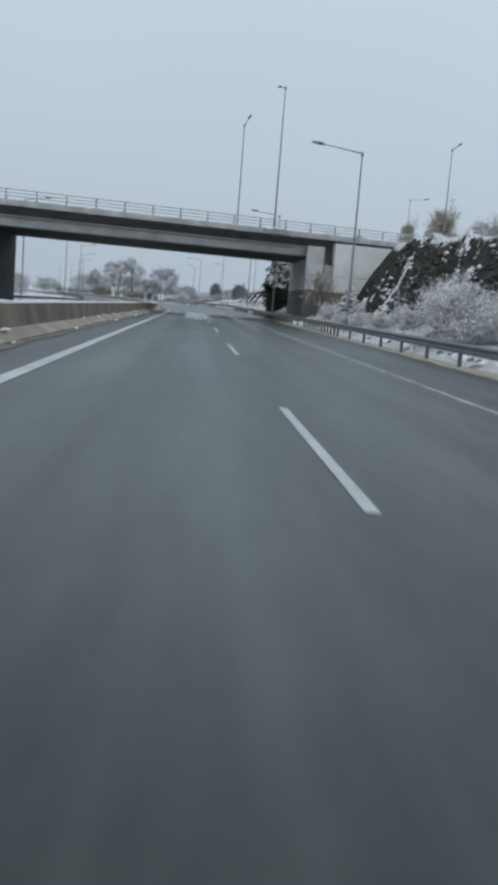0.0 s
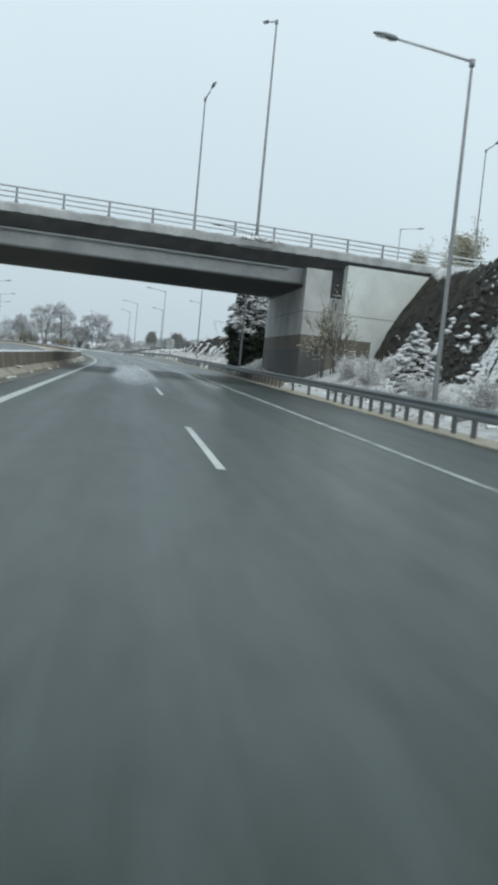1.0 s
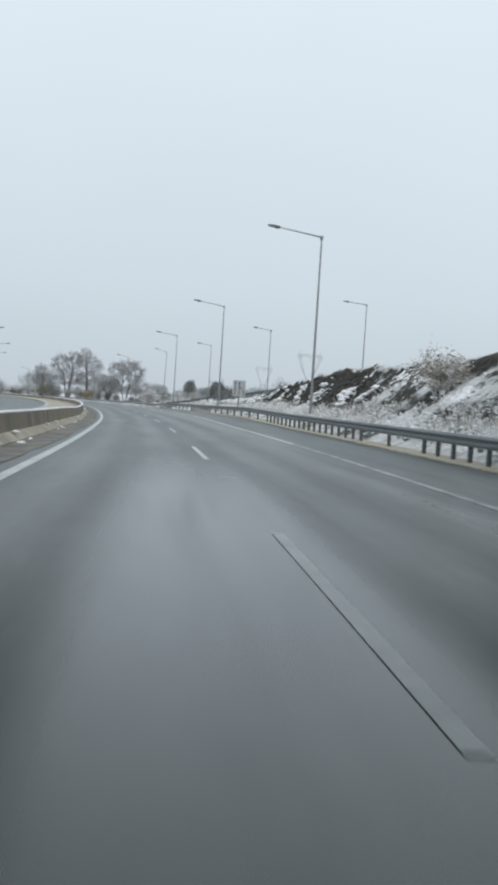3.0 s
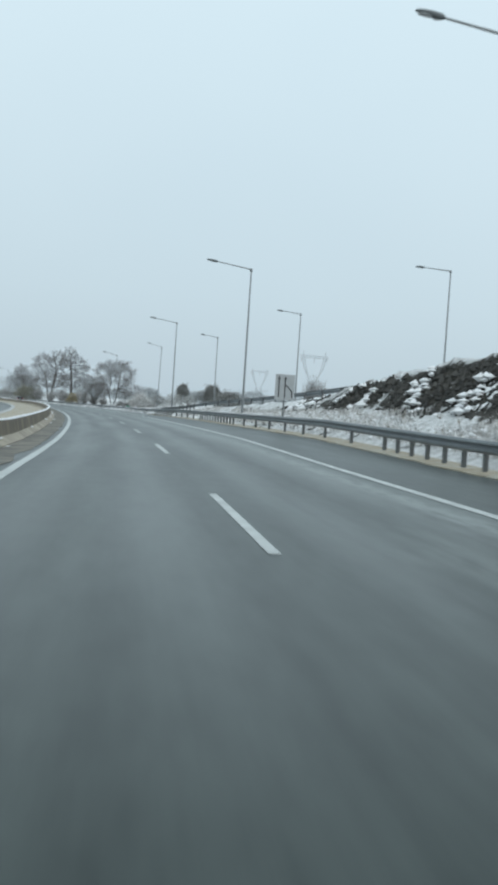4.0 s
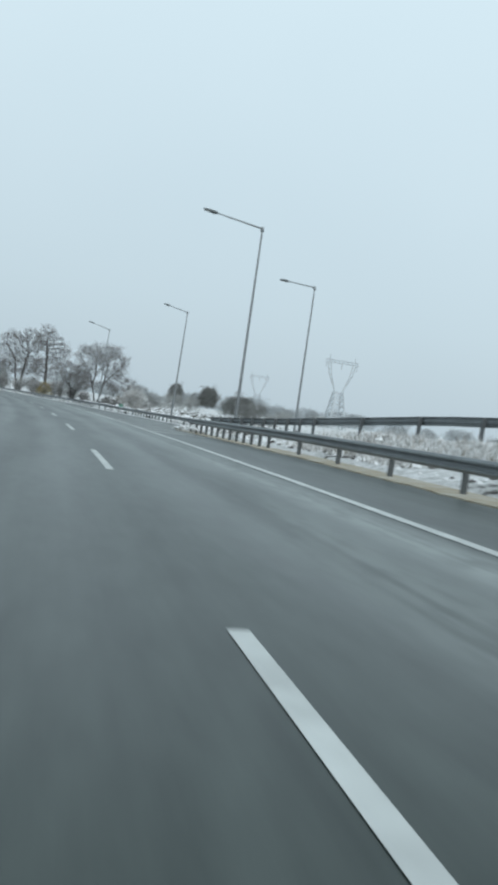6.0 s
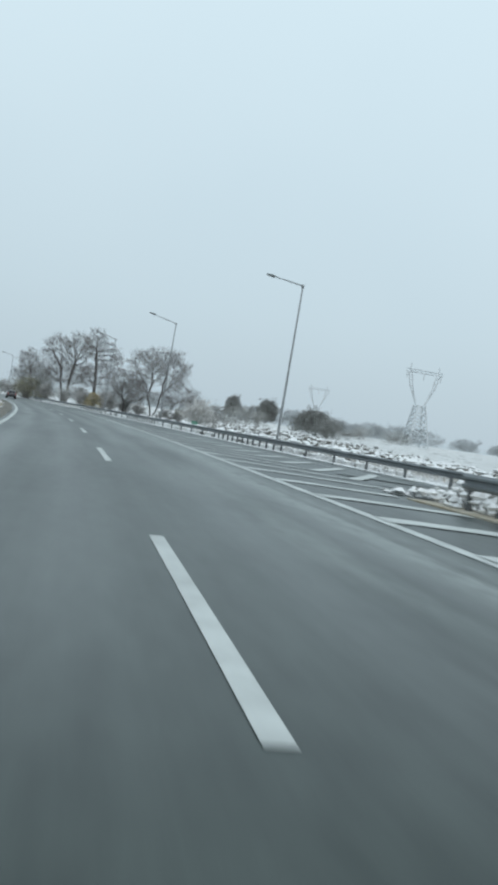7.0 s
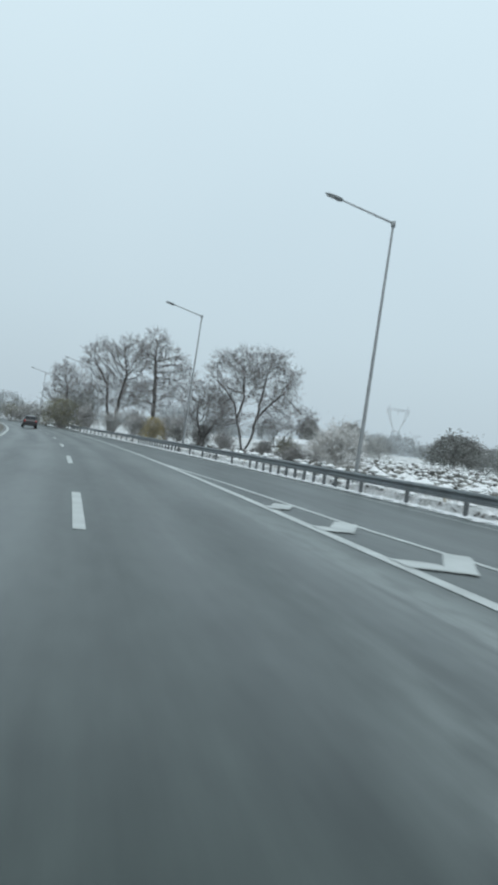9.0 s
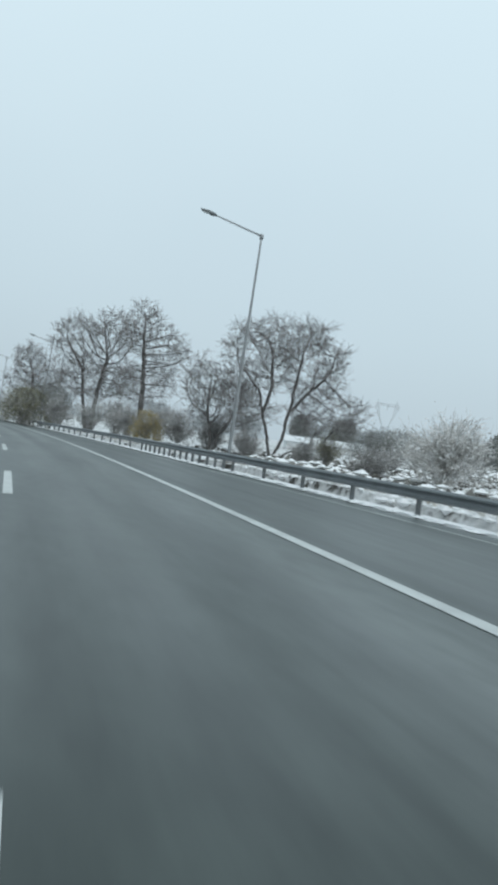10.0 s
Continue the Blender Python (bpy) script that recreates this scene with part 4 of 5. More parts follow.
tagged(part("snow_lumps", b, SNOW, barrier, "lumps of thrown snow at the foot"), kind="stuff")


# ---- vegetation ----
def grow(p, d, length, r, level, out, spread, up, sag=0.0, kids=(3, 5), min_r=0.008):
    """A limb of bent pieces with side branches; out collects (points, radii)."""
    n = 3 if level > 1 else 2
    pts, rad = [p.copy()], [r]
    q = p.copy()
    dd = d.normalized()
    for i in range(n):
        dd = (dd + Vector((random.gauss(0, 0.16), random.gauss(0, 0.16), random.gauss(0, 0.12) + up - sag))).normalized()
        q = q + dd * (length / n)
        pts.append(q.copy())
        rad.append(max(min_r * 0.6, r * (1 - 0.55 * (i + 1) / n)))
    out.append((pts, rad, level))
    if level == 0:
        return
    for k in range(random.randint(*kids)):
        f = random.uniform(0.35, 1.0)
        i = min(int(f * n), n - 1)
        s = pts[i].lerp(pts[i + 1], f * n - i)
        side = Vector((random.gauss(0, 1), random.gauss(0, 1), random.gauss(0, 0.35))).normalized()
        nd = (dd + side * spread).normalized()
        grow(s, nd, length * random.uniform(0.5, 0.75), max(min_r, rad[i] * 0.55), level - 1, out, spread, up * 0.8, sag, kids, min_r)


def limbs_mesh(name, out, mat, levels=None):
    b = Build()
    for pts, rad, level in out:
        if levels is None or level in levels:
            b.tube(pts, rad, 7 if level >= 4 else (5 if level >= 2 else 3), caps=False)
    return b.mesh(name, mat)


def fit_limbs(out, r, h):
    """Scales a skeleton to the wanted half width and height."""
    pts = [p for o in out for p in o[0]]
    zs = sorted(p.z for p in pts)[int(len(pts) * 0.985)]
    rs = sorted(math.hypot(p.x, p.y) for p in pts)[int(len(pts) * 0.985)]
    fz, fr = h / zs, r / max(rs, 0.01)
    return [([Vector((p.x * fr, p.y * fr, p.z * fz)) for p in o[0]], o[1], o[2]) for o in out]


def bare_tree(at, h, lobes, seed, label, trunks, n_pull=900, balls=0):
    """A leafless tree grown towards points scattered in its crown's lobes (x, y, z, rx, ry, rz), then set with fine twigs."""
    random.seed(seed)
    rng = np.random.RandomState(seed)
    ob = thing("bare_tree", label, "tree", at, "bare trees beside the road")
    ob.scale = (1, 1, 0.98)
    vol = np.array([l[3] * l[4] * l[5] for l in lobes])
    pull = []
    while len(pull) < n_pull:
        l = lobes[rng.choice(len(lobes), p=vol / vol.sum())]
        v = rng.normal(size=3)
        v *= rng.uniform(0.25, 1.0) ** 0.5 / np.linalg.norm(v)
        pull.append((l[0] + v[0] * l[3], l[1] + v[1] * l[4], l[2] + v[2] * l[5]))
    pull = np.array([p for p in pull if noise.noise(Vector((p[0] * 0.55, p[1] * 0.55, p[2] * 0.55 + seed))) > -0.28])
    pos, par = [], []
    for path in trunks:
        prev = -1
        path = [np.array(p, float) for p in path]
        for a, c in zip(path, path[1:]):
            m = max(1, int(np.linalg.norm(c - a) / 0.45))
            for i in range(m + (c is path[-1])):
                pos.append(a + (c - a) * i / m + rng.normal(size=3) * (0.06 if i else 0.0))
                par.append(prev)
                prev = len(pos) - 1
    for it in range(70):
        if not len(pull):
            break
        N = np.array(pos)
        d2 = ((pull[:, None, :] - N[None]) ** 2).sum(2)
        near = d2.argmin(1)
        dist = np.sqrt(d2[np.arange(len(pull)), near])
        keep = dist > 0.7
        pull, near = pull[keep], near[keep]
        fresh = {}
        for p, i in zip(pull, near):
            fresh.setdefault(int(i), []).append((p - N[i]) / np.linalg.norm(p - N[i]))
        for i, dirs in fresh.items():
            d = np.sum(dirs, axis=0) + rng.normal(size=3) * 0.5
            pos.append(N[i] + 0.5 * d / max(1e-6, np.linalg.norm(d)))
            par.append(i)
    n = len(pos)
    flow = np.zeros(n)
    kids = [0] * n
    for i in range(n - 1, -1, -1):
        flow[i] += 1.0
        if par[i] >= 0:
            flow[par[i]] += flow[i]
            kids[par[i]] += 1
    rad = 0.012 + 0.0105 * h / 14 * (flow - 1) ** 0.5 * (800 / n) ** 0.3
    wood, crown = Build(), Build()
    for i in range(n):
        if par[i] < 0:
            continue
        r = rad[i]
        (wood if r > 0.04 else crown).tube([pos[par[i]], pos[i]], [min(rad[par[i]], r * 1.35), r], 6 if r > 0.04 else 3, caps=False)
    twig_out = []
    for i in range(n):
        if rad[i] > 0.055 or par[i] < 0:
            continue
        d0 = Vector(pos[i] - pos[par[i]]).normalized()
        for k in range(5 if kids[i] == 0 else 3):
            d = (d0 * 0.9 + Vector((random.gauss(0, 0.5), random.gauss(0, 0.5), random.gauss(0.12, 0.45)))).normalized()
            p0 = Vector(pos[i])
            L = random.uniform(0.6, 1.8)
            p1 = p0 + d * L * 0.5
            d = (d + Vector((random.gauss(0, 0.35), random.gauss(0, 0.35), random.gauss(0, 0.3)))).normalized()
            p2 = p1 + d * L * 0.5
            crown.tube([p0, p1, p2], [0.016, 0.013, 0.010], 3, caps=False)
            for e in range(3):
                dd = (d + Vector((random.gauss(0, 0.7), random.gauss(0, 0.7), random.gauss(0.1, 0.5)))).normalized()
                crown.tube([p1, p1 + dd * L * random.uniform(0.35, 0.7)], [0.012, 0.008], 3, caps=False)
    part("trunk", wood, BARK, ob, "dark grey-brown trunk and limbs")
    tagged(part("crown", crown, TREE_TWIG, ob, "bare crown of fine frosted twigs"), kind="stuff")
    if balls:
        b = Build()
        tips = [i for i in range(n) if kids[i] == 0 and pos[i][2] > h * 0.5]
        for i in random.sample(tips, min(balls, len(tips))):
            for k in range(7):
                b.clump(Vector(pos[i]) + Vector((random.gauss(0, 0.12), random.gauss(0, 0.12), random.gauss(0, 0.1))), (0.10, 0.10, 0.08))
        tagged(part("nest", b, DARK_SHRUB, ob, "dark tangle of twigs in the crown"), kind="stuff")
    return ob


def gz(x, y):
    return terrain(y, x - D(y))


def on_ground(x, y, sink=0.1):
    return Vector((x, y, gz(x, y) - sink))


bare_tree(on_ground(-14.6, 403), 14.4, [(-2.6, 0, 10.0, 3.4, 3.4, 4.2), (2.8, 0.5, 10.2, 3.8, 3.4, 4.2), (4.6, 0, 5.8, 4.2, 3.2, 2.6), (-2.4, 0.5, 5.2, 2.6, 3.0, 2.0), (0.5, 0, 12.4, 4.0, 3.0, 2.2)], 11,
          "broad bare plane tree with frosted twigs beyond the guardrail", [[(0, 0, -0.3), (-0.3, 0, 1.8), (-1.1, 0, 4.4), (-1.6, 0, 6.6), (-2.9, 0, 8.4)], [(-1.2, 0, 5.0), (-0.6, 0, 7.4), (-0.9, 0, 10.4)], [(0.1, 0, 0.4), (1.0, 0.2, 2.6), (1.5, 0.3, 6.0), (1.9, 0.3, 10.4)], [(1.4, 0.3, 5.4), (3.0, 0.3, 7.4), (4.6, 0.3, 9.2)], [(0.3, 0, 0.5), (2.2, 0.2, 1.6), (4.6, 0.2, 2.0)]], 1700, 3)
bare_tree(on_ground(-20.6, 407), 9.8, [(-1.2, 0, 6.8, 2.3, 2.6, 3.0), (1.4, 0, 5.4, 2.8, 2.6, 3.4)], 12,
          "smaller bare tree with frosted twigs in a thicket", [[(0, 0, -0.3), (0.2, 0, 2.0), (-0.3, 0, 4.0)], [(0.3, 0, -0.3), (1.2, 0, 3.0)]], 1000, 6)
bare_tree(on_ground(-30.2, 441), 18.3, [(-1.0, 0, 15.6, 2.8, 2.6, 3.8), (2.0, 0, 12.6, 3.6, 2.8, 3.6), (0.4, 0, 8.0, 4.2, 3.2, 3.2)], 13,
          "tall bare tree with an upright trunk and frosted crown", [[(0, 0, -0.3), (0.1, 0, 5.0), (-0.2, 0, 10.0), (-0.7, 0, 14.5)]], 1300, 3)
bare_tree(on_ground(-37.4, 446), 17.4, [(-2.6, 0, 12.8, 4.0, 3.4, 4.4), (2.2, 0, 14.2, 3.6, 3.2, 4.0), (0, 0, 8.0, 6.0, 3.8, 3.2)], 14,
          "tall bare tree with a wide frosted crown", [[(-0.4, 0, -0.3), (-1.2, 0, 5.0), (-1.8, 0, 9.0)], [(0.3, 0, -0.3), (0.6, 0, 6.0), (1.4, 0, 11.0)]], 1700, 5)
bare_tree(on_ground(-48.6, 461), 13.0, [(-0.8, 0, 10.6, 2.8, 2.6, 2.6), (1.2, 0, 8.2, 3.8, 3.0, 3.2), (-2.0, 0, 6.8, 2.6, 2.4, 2.4)], 15,
          "bare tree with a rounded frosted crown", [[(0, 0, -0.3), (0.2, 0, 4.0), (-0.2, 0, 8.5)]], 1000, 8)


def scrub(at, r, h, seed, leaf, label, category="bush", twig=SNOWY_TWIG, leaves=160, twigs=16, name="bush", group="", snow=0):
    """A shrub: stems fanning out, with many small leaf clumps in an uneven mass."""
    random.seed(seed)
    ob = thing(name, label, category, at, group)
    out = []
    for i in range(twigs):
        a = random.uniform(0, 6.28)
        d = Vector((math.cos(a) * r / h * random.uniform(0.2, 1.0), math.sin(a) * r / h * random.uniform(0.2, 1.0), 1.0))
        grow(Vector((random.gauss(0, r * 0.12), random.gauss(0, r * 0.12), -0.05)), d, h * random.uniform(0.45, 0.75), 0.02 + 0.005 * h, 3 if twigs >= 34 and leaves < 100 and h > 2 else 2, out, 0.75, 0.06, 0.05, (3, 4), 0.008 + 0.002 * h)
    out = fit_limbs(out, r, h)
    tagged(part("branchwork", limbs_mesh("branchwork", out, twig), None, ob, "tangled snowy stems"), kind="stuff")
    tips = [p for o in out if o[2] < 2 for p in o[0][1:]]
    if leaves:
        b = Build()
        for i in range(leaves * 8):
            t = random.choice(tips)
            q = random.uniform(0.5, 1.3) * (0.026 * (r + h) ** 0.8 if r > 5 else min(max(0.07, 0.012 * (r + h)), 0.018 * (r + h) ** 0.8))
            if leaves >= 300 and i % 5 < 3:
                a, u = random.uniform(0, 6.28), random.uniform(0.12, 1.0)
                w = math.sqrt(max(0.0, 1 - (u - 0.35) ** 2 / 0.44)) * random.uniform(0.55, 1.0) * (1 + 0.3 * noise.noise(Vector((math.cos(a) * 1.5, math.sin(a) * 1.5, u * 3 + seed))))
                t = Vector((math.cos(a) * r * w, math.sin(a) * r * w, u * h))
            b.clump(t + Vector((random.gauss(0, q * 2.4), random.gauss(0, q * 2.4), random.gauss(0, q * 2.0))), (q, q * 0.8, q * 0.55))
        tagged(part("foliage", b, leaf, ob), kind="stuff")
    if snow:
        b = Build()
        for i in range(snow * 3):
            t = random.choice(tips)
            q = random.uniform(0.5, 1.3) * 0.024 * (r + h) ** 0.8
            b.clump(t + Vector((random.gauss(0, q), random.gauss(0, q), q * 0.5)), (q, q * 0.9, q * 0.4))
        tagged(part("snow", b, SNOW, ob, "snow caught in the twigs"), kind="stuff")
    return ob


def conifer(at, h, r, seed, label, snowy=1.0, low=0.0):
    """Trunk, arched boughs built of needle clumps, and snow lying on them."""
    random.seed(seed)
    ob = thing("conifer", label, "tree", at, "conifers by the road")
    t = Build()
    t.tube([(0, 0, -0.4), (0, 0, h * 0.5), (0, 0, h * 0.90)], [0.018 * h, 0.011 * h, 0.01], 8)
    part("trunk", t, BARK, ob)
    green, frost, white = Build(), Build(), Build()
    k = h / 9.0

    def reach_at(f, a):
        """The crown's uneven outline."""
        return r * min(1.0, 1.16 * (1.01 - f) ** 0.74) * (0.62 + 0.38 * min(1, f / 0.36)) * (1 + 0.38 * noise.noise(Vector((math.cos(a) * 1.3, math.sin(a) * 1.3, f * 6 + seed))) + 0.26 * noise.noise(Vector((math.cos(a) * 3, math.sin(a) * 3, f * 16 + seed))))

    z = h * 0.02
    while z < h * 0.96:
        f = z / h
        for i in range(max(3, int(11 * (1 - f) + 2))):
            a = random.uniform(0, 6.28)
            q = reach_at(f, a) * random.uniform(0.0, 0.66)
            w = 0.40 * k * (1.08 - f)
            green.clump((math.cos(a) * q, math.sin(a) * q, z), (w, w, w * 0.7))
        z += 0.22 * k
    # boughs: arched fans of needle sprays that overlap downwards, each with its own load of snow
    n_boughs = int(430 * (r * h) / 23) if h > 5 else 170
    for i in range(n_boughs):
        f = 1 - math.sqrt(1 - (i + random.random()) / n_boughs * 0.997)
        a = i * 2.4 + random.uniform(-0.5, 0.5)
        R = reach_at(f, a) * random.uniform(0.80, 1.06)
        out = Vector((math.cos(a), math.sin(a), 0))
        side = Vector((-out.y, out.x, 0))
        L = min(R * 0.75, (0.95 - 0.35 * f) * k * random.uniform(0.75, 1.25)) * (1.0 if h > 5 else 1.3)
        W = L * random.uniform(0.42, 0.62)
        rise, droop = random.uniform(0.0, 0.6) + 0.5 * f, random.uniform(0.3, 1.0)
        root = out * (R - L) + Vector((0, 0, f * h))
        if f > 0.5 and h > 5 and i % 5 < 3:
            # lesser leaders beside the main one
            lead = (0.9 + seed, 0.84) if i % 5 == 0 else (3.1 + seed, 0.90) if i % 5 == 1 else (5.2 + seed, 0.78)
            shift = r * 0.27 * min(1.0, (f - 0.5) / 0.12)
            root = out * (0.5 * (R - L)) + Vector((math.cos(lead[0]) * shift, math.sin(lead[0]) * shift, h * (0.5 + (f - 0.5) * (lead[1] - 0.5) / 0.5)))
        bare = f < low + 0.07 * math.sin(a * 2 + seed)
        load = (-0.1 if bare else snowy) + 0.9 * noise.noise(root * (0.6 / k)) + random.gauss(0, 0.15)
        for j in range(34):
            u, v = random.random() ** 0.7, random.uniform(-1, 1)
            v *= 0.35 + 0.65 * math.sin(math.pi * min(0.85, u))
            p = root + out * (L * u) + side * (W * v) + Vector((0, 0, L * (rise * u - droop * u * u - 0.25 * v * v)))
            w = 0.075 * k * random.uniform(0.7, 1.35) * (1.15 - 0.35 * u) * (1.0 if h > 5 else 1.5)
            turn = Matrix.Rotation(a + v * 0.7, 3, "Z") @ Euler((random.gauss(0, 0.4), random.gauss(0.25 * u, 0.3), random.gauss(0, 0.4))).to_matrix()
            frosted = not bare and random.random() < (0.3 + 0.5 * f) * load
            (frost if frosted else green).clump(p - Vector((0, 0, w * random.uniform(0.2, 1.6))), (w * 2.1, w * 0.8, w * 0.6), turn=turn)
            if random.random() < load - 0.1 - 0.25 * abs(v):
                white.clump(p + Vector((0, 0, w * 0.55)), (w * 1.4, w * 0.95, w * 0.55) if h > 5 else (w * 1.9, w * 1.3, w * 0.75), turn=turn)
    tagged(part("foliage", green, CONIFER, ob, "dark green drooping boughs"), kind="stuff")
    tagged(part("frosted_foliage", frost, FROST_NEEDLE, ob, "needle sprays grey with rime"), kind="stuff")
    tagged(part("snow", white, SNOW, ob, "snow lying on the boughs"), kind="stuff")
    return ob


conifer(on_ground(9.7, 112.0, 0.3), 8.9, 2.55, 21, "tall dark conifer with snow on its boughs behind the guardrail", 0.9, 0.38)
conifer(on_ground(11.3, 113.6, 0.3), 8.0, 1.7, 25, "narrow conifer with snowy boughs between two broader ones", 0.95, 0.3)
conifer(on_ground(12.9, 116.0, 0.3), 7.6, 2.4, 22, "conifer with snowy boughs beside a taller one", 0.92, 0.25)
conifer(on_ground(10.7, 66.0, 0.2), 2.9, 0.95, 23, "small young conifer almost covered in snow", 1.6)
scrub(on_ground(15.6, 116, 0.3), 2.0, 5.6, 24, GREY_SHRUB, "snow-dusted shrub beside the conifers", leaves=420, snow=220)
# thin young tree by the pier, and shrubs at its foot
for i, (x, y, r, h) in enumerate([(11.2, 82.8, 1.4, 4.6), (10.3, 82.0, 1.3, 3.9)]):
    scrub(on_ground(x, y, 0.1), r, h, 31 + i, FROST_LEAF, "slender young tree with pale olive leaves before the pier", "tree", BARK, 60, 7, "young_tree", "young trees before the pier")
for i, (x, y, r, h) in enumerate([(12.2, 79.6, 1.1, 1.0), (13.6, 78.0, 1.3, 1.15), (12.3, 75.5, 0.9, 1.0), (10.9, 77.6, 0.9, 1.1), (10.2, 71.0, 0.8, 0.9), (10.0, 62.5, 0.7, 0.8), (10.1, 57.0, 0.9, 1.0),
                                  (10.3, 52.0, 1.1, 0.9), (10.8, 47.5, 1.2, 1.3), (11.6, 43.5, 1.5, 1.9), (11.0, 40.0, 1.7, 2.2), (10.6, 36.5, 1.7, 2.1), (11.2, 32.5, 1.5, 1.9), (9.9, 33.5, 1.0, 1.1), (10.2, 26.0, 1.0, 1.2)]):
    scrub(on_ground(x, y), r, h, 40 + i, SNOW, "low shrub bowed under snow at the foot of the bank", twig=SNOW_TWIG, leaves=0, twigs=60, group="snowy shrubs at the bank's foot", snow=420)
for i, (x, y, r, h, m) in enumerate([(27.5, 93.0, 1.6, 2.8, GREY_SHRUB), (24.5, 78.0, 1.4, 2.2, GREY_SHRUB), (20.0, 60.0, 1.6, 2.4, GREY_SHRUB)]):
    scrub(on_ground(x, y), r, h, 70 + i, m, "shrub with frosted dry leaves on top of the bank", leaves=300, twigs=14, group="shrubs on top of the bank", snow=90)
for i, (x, y, r, h) in enumerate([(28.4, 113.0, 1.9, 8.4), (36.2, 113.0, 3.4, 8.6), (24.4, 113.0, 0.9, 6.4)]):
    scrub(on_ground(x, y), r, h, 76 + i, FROST_LEAF, "slender tree with dry yellowed leaves beyond the overpass", "tree", BARK, 900, 16, "young_tree", "trees beyond the overpass", 160)
# thicket under the bare trees
for i, (x, y, r, h, m, n) in enumerate([(-27.4, 415, 2.0, 3.9, YELLOW_LEAF, 420), (-36.0, 434, 3.0, 4.6, GREY_SHRUB, 160), (-42.0, 440, 3.6, 5.6, DARK_SHRUB, 420), (-24.0, 419, 2.8, 4.2, GREY_SHRUB, 60), (-20.4, 409, 2.4, 4.0, GREY_SHRUB, 60),
                                        (-33.0, 440, 3.0, 4.8, GREY_SHRUB, 80), (-47.5, 450, 3.2, 4.4, DRY_LEAF, 260), (-53.0, 462, 4.0, 5.0, GREY_SHRUB, 120), (-12.0, 398, 1.6, 2.6, GREY_SHRUB, 60), (-9.0, 404, 1.8, 3.4, DRY_LEAF, 240),
                                        (-39.5, 432, 2.6, 3.8, GREY_SHRUB, 60), (-30.5, 428, 2.6, 3.9, GREY_SHRUB, 40), (-17.0, 401, 2.2, 3.0, GREY_SHRUB, 30), (-44.5, 438, 4.2, 5.0, DRY_LEAF, 420), (-27.0, 433, 2.6, 4.4, GREY_SHRUB, 50),
                                        (-58.0, 470, 3.6, 4.4, GREY_SHRUB, 120), (-63.0, 480, 4.0, 4.2, DRY_LEAF, 200), (-70.0, 492, 4.0, 4.8, GREY_SHRUB, 120), (-5.5, 396, 1.6, 2.4, GREY_SHRUB, 40)]):
    scrub(on_ground(x, y), r, h, 90 + i, m, "yellow-leaved shrub in the thicket" if m is YELLOW_LEAF else "grey frosted shrub in the thicket under the trees", twig=FROST_TWIG,
          leaves=n, twigs=34, group="" if m is YELLOW_LEAF else "thicket shrubs", snow=20)
# scrub along the slip road and round evergreens in the fields
for i, (x, y, r, h, m, n, s) in enumerate([(-6.0, 371, 3.1, 4.8, SNOWY_TWIG, 60, 60), (-9.5, 378, 1.6, 2.2, SNOWY_TWIG, 40, 30), (23.0, 446, 5.2, 5.7, DARK_SHRUB, 1100, 10), (29.5, 452, 3.0, 4.6, DARK_SHRUB, 500, 10),
                                           (21.5, 412, 3.0, 4.4, DARK_SHRUB, 500, 20), (-1.5, 420, 3.4, 4.0, DARK_SHRUB, 500, 20), (4.0, 432, 3.4, 4.6, GREY_SHRUB, 400, 30), (9.5, 446, 3.0, 4.0, GREY_SHRUB, 400, 30), (-3.5, 402, 2.4, 2.6, SNOWY_TWIG, 120, 40),
                                           (40.0, 470, 4.0, 3.4, GREY_SHRUB, 300, 30), (52.0, 480, 5.0, 3.6, GREY_SHRUB, 300, 30), (33.0, 450, 2.8, 2.6, GREY_SHRUB, 200, 60)]):
    scrub(on_ground(x, y), r, h, 120 + i, m, "dense dark round evergreen in the snowy field" if m is DARK_SHRUB else "snow-dusted grey shrub in the snowy field", twig=SNOWY_TWIG if i == 0 else FROST_TWIG, leaves=n, twigs=60 if m in (SNOWY_TWIG, FROST_TWIG) else 16, group="field shrubs", snow=s)
scrub(on_ground(14.9, 219.0), 1.5, 4.0, 152, FROST_TWIG, "bare twiggy bush beyond the slip road", twig=FROST_TWIG, leaves=20, twigs=44, snow=10)
scrub(on_ground(10.9, 131.0), 1.5, 1.9, 151, DRY_GRASS, "tan dry shrub on the snowy bank", leaves=120, twigs=40, snow=20)

# far round trees and hedges; the haze before them is in their colour
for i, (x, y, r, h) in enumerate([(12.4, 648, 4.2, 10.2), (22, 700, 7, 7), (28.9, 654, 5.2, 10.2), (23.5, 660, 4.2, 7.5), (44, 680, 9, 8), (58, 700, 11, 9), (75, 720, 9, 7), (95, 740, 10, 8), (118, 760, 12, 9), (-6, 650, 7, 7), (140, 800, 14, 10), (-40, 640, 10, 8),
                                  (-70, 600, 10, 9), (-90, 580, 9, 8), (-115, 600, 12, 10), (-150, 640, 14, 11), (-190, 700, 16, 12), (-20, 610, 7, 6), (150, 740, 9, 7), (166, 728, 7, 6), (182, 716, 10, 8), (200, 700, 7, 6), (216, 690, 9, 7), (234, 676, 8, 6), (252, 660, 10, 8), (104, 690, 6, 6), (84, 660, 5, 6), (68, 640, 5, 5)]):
    scrub(on_ground(x, y), r, h, 160 + i, DARK_SHRUB if i in (0, 2, 3) else FAR_TREE, "distant tree in a field hedge, haze put into its pale colour", "tree", FAR_TREE, 1600 if i in (0, 2) else 420, 12, "field_tree", "distant trees", 0)
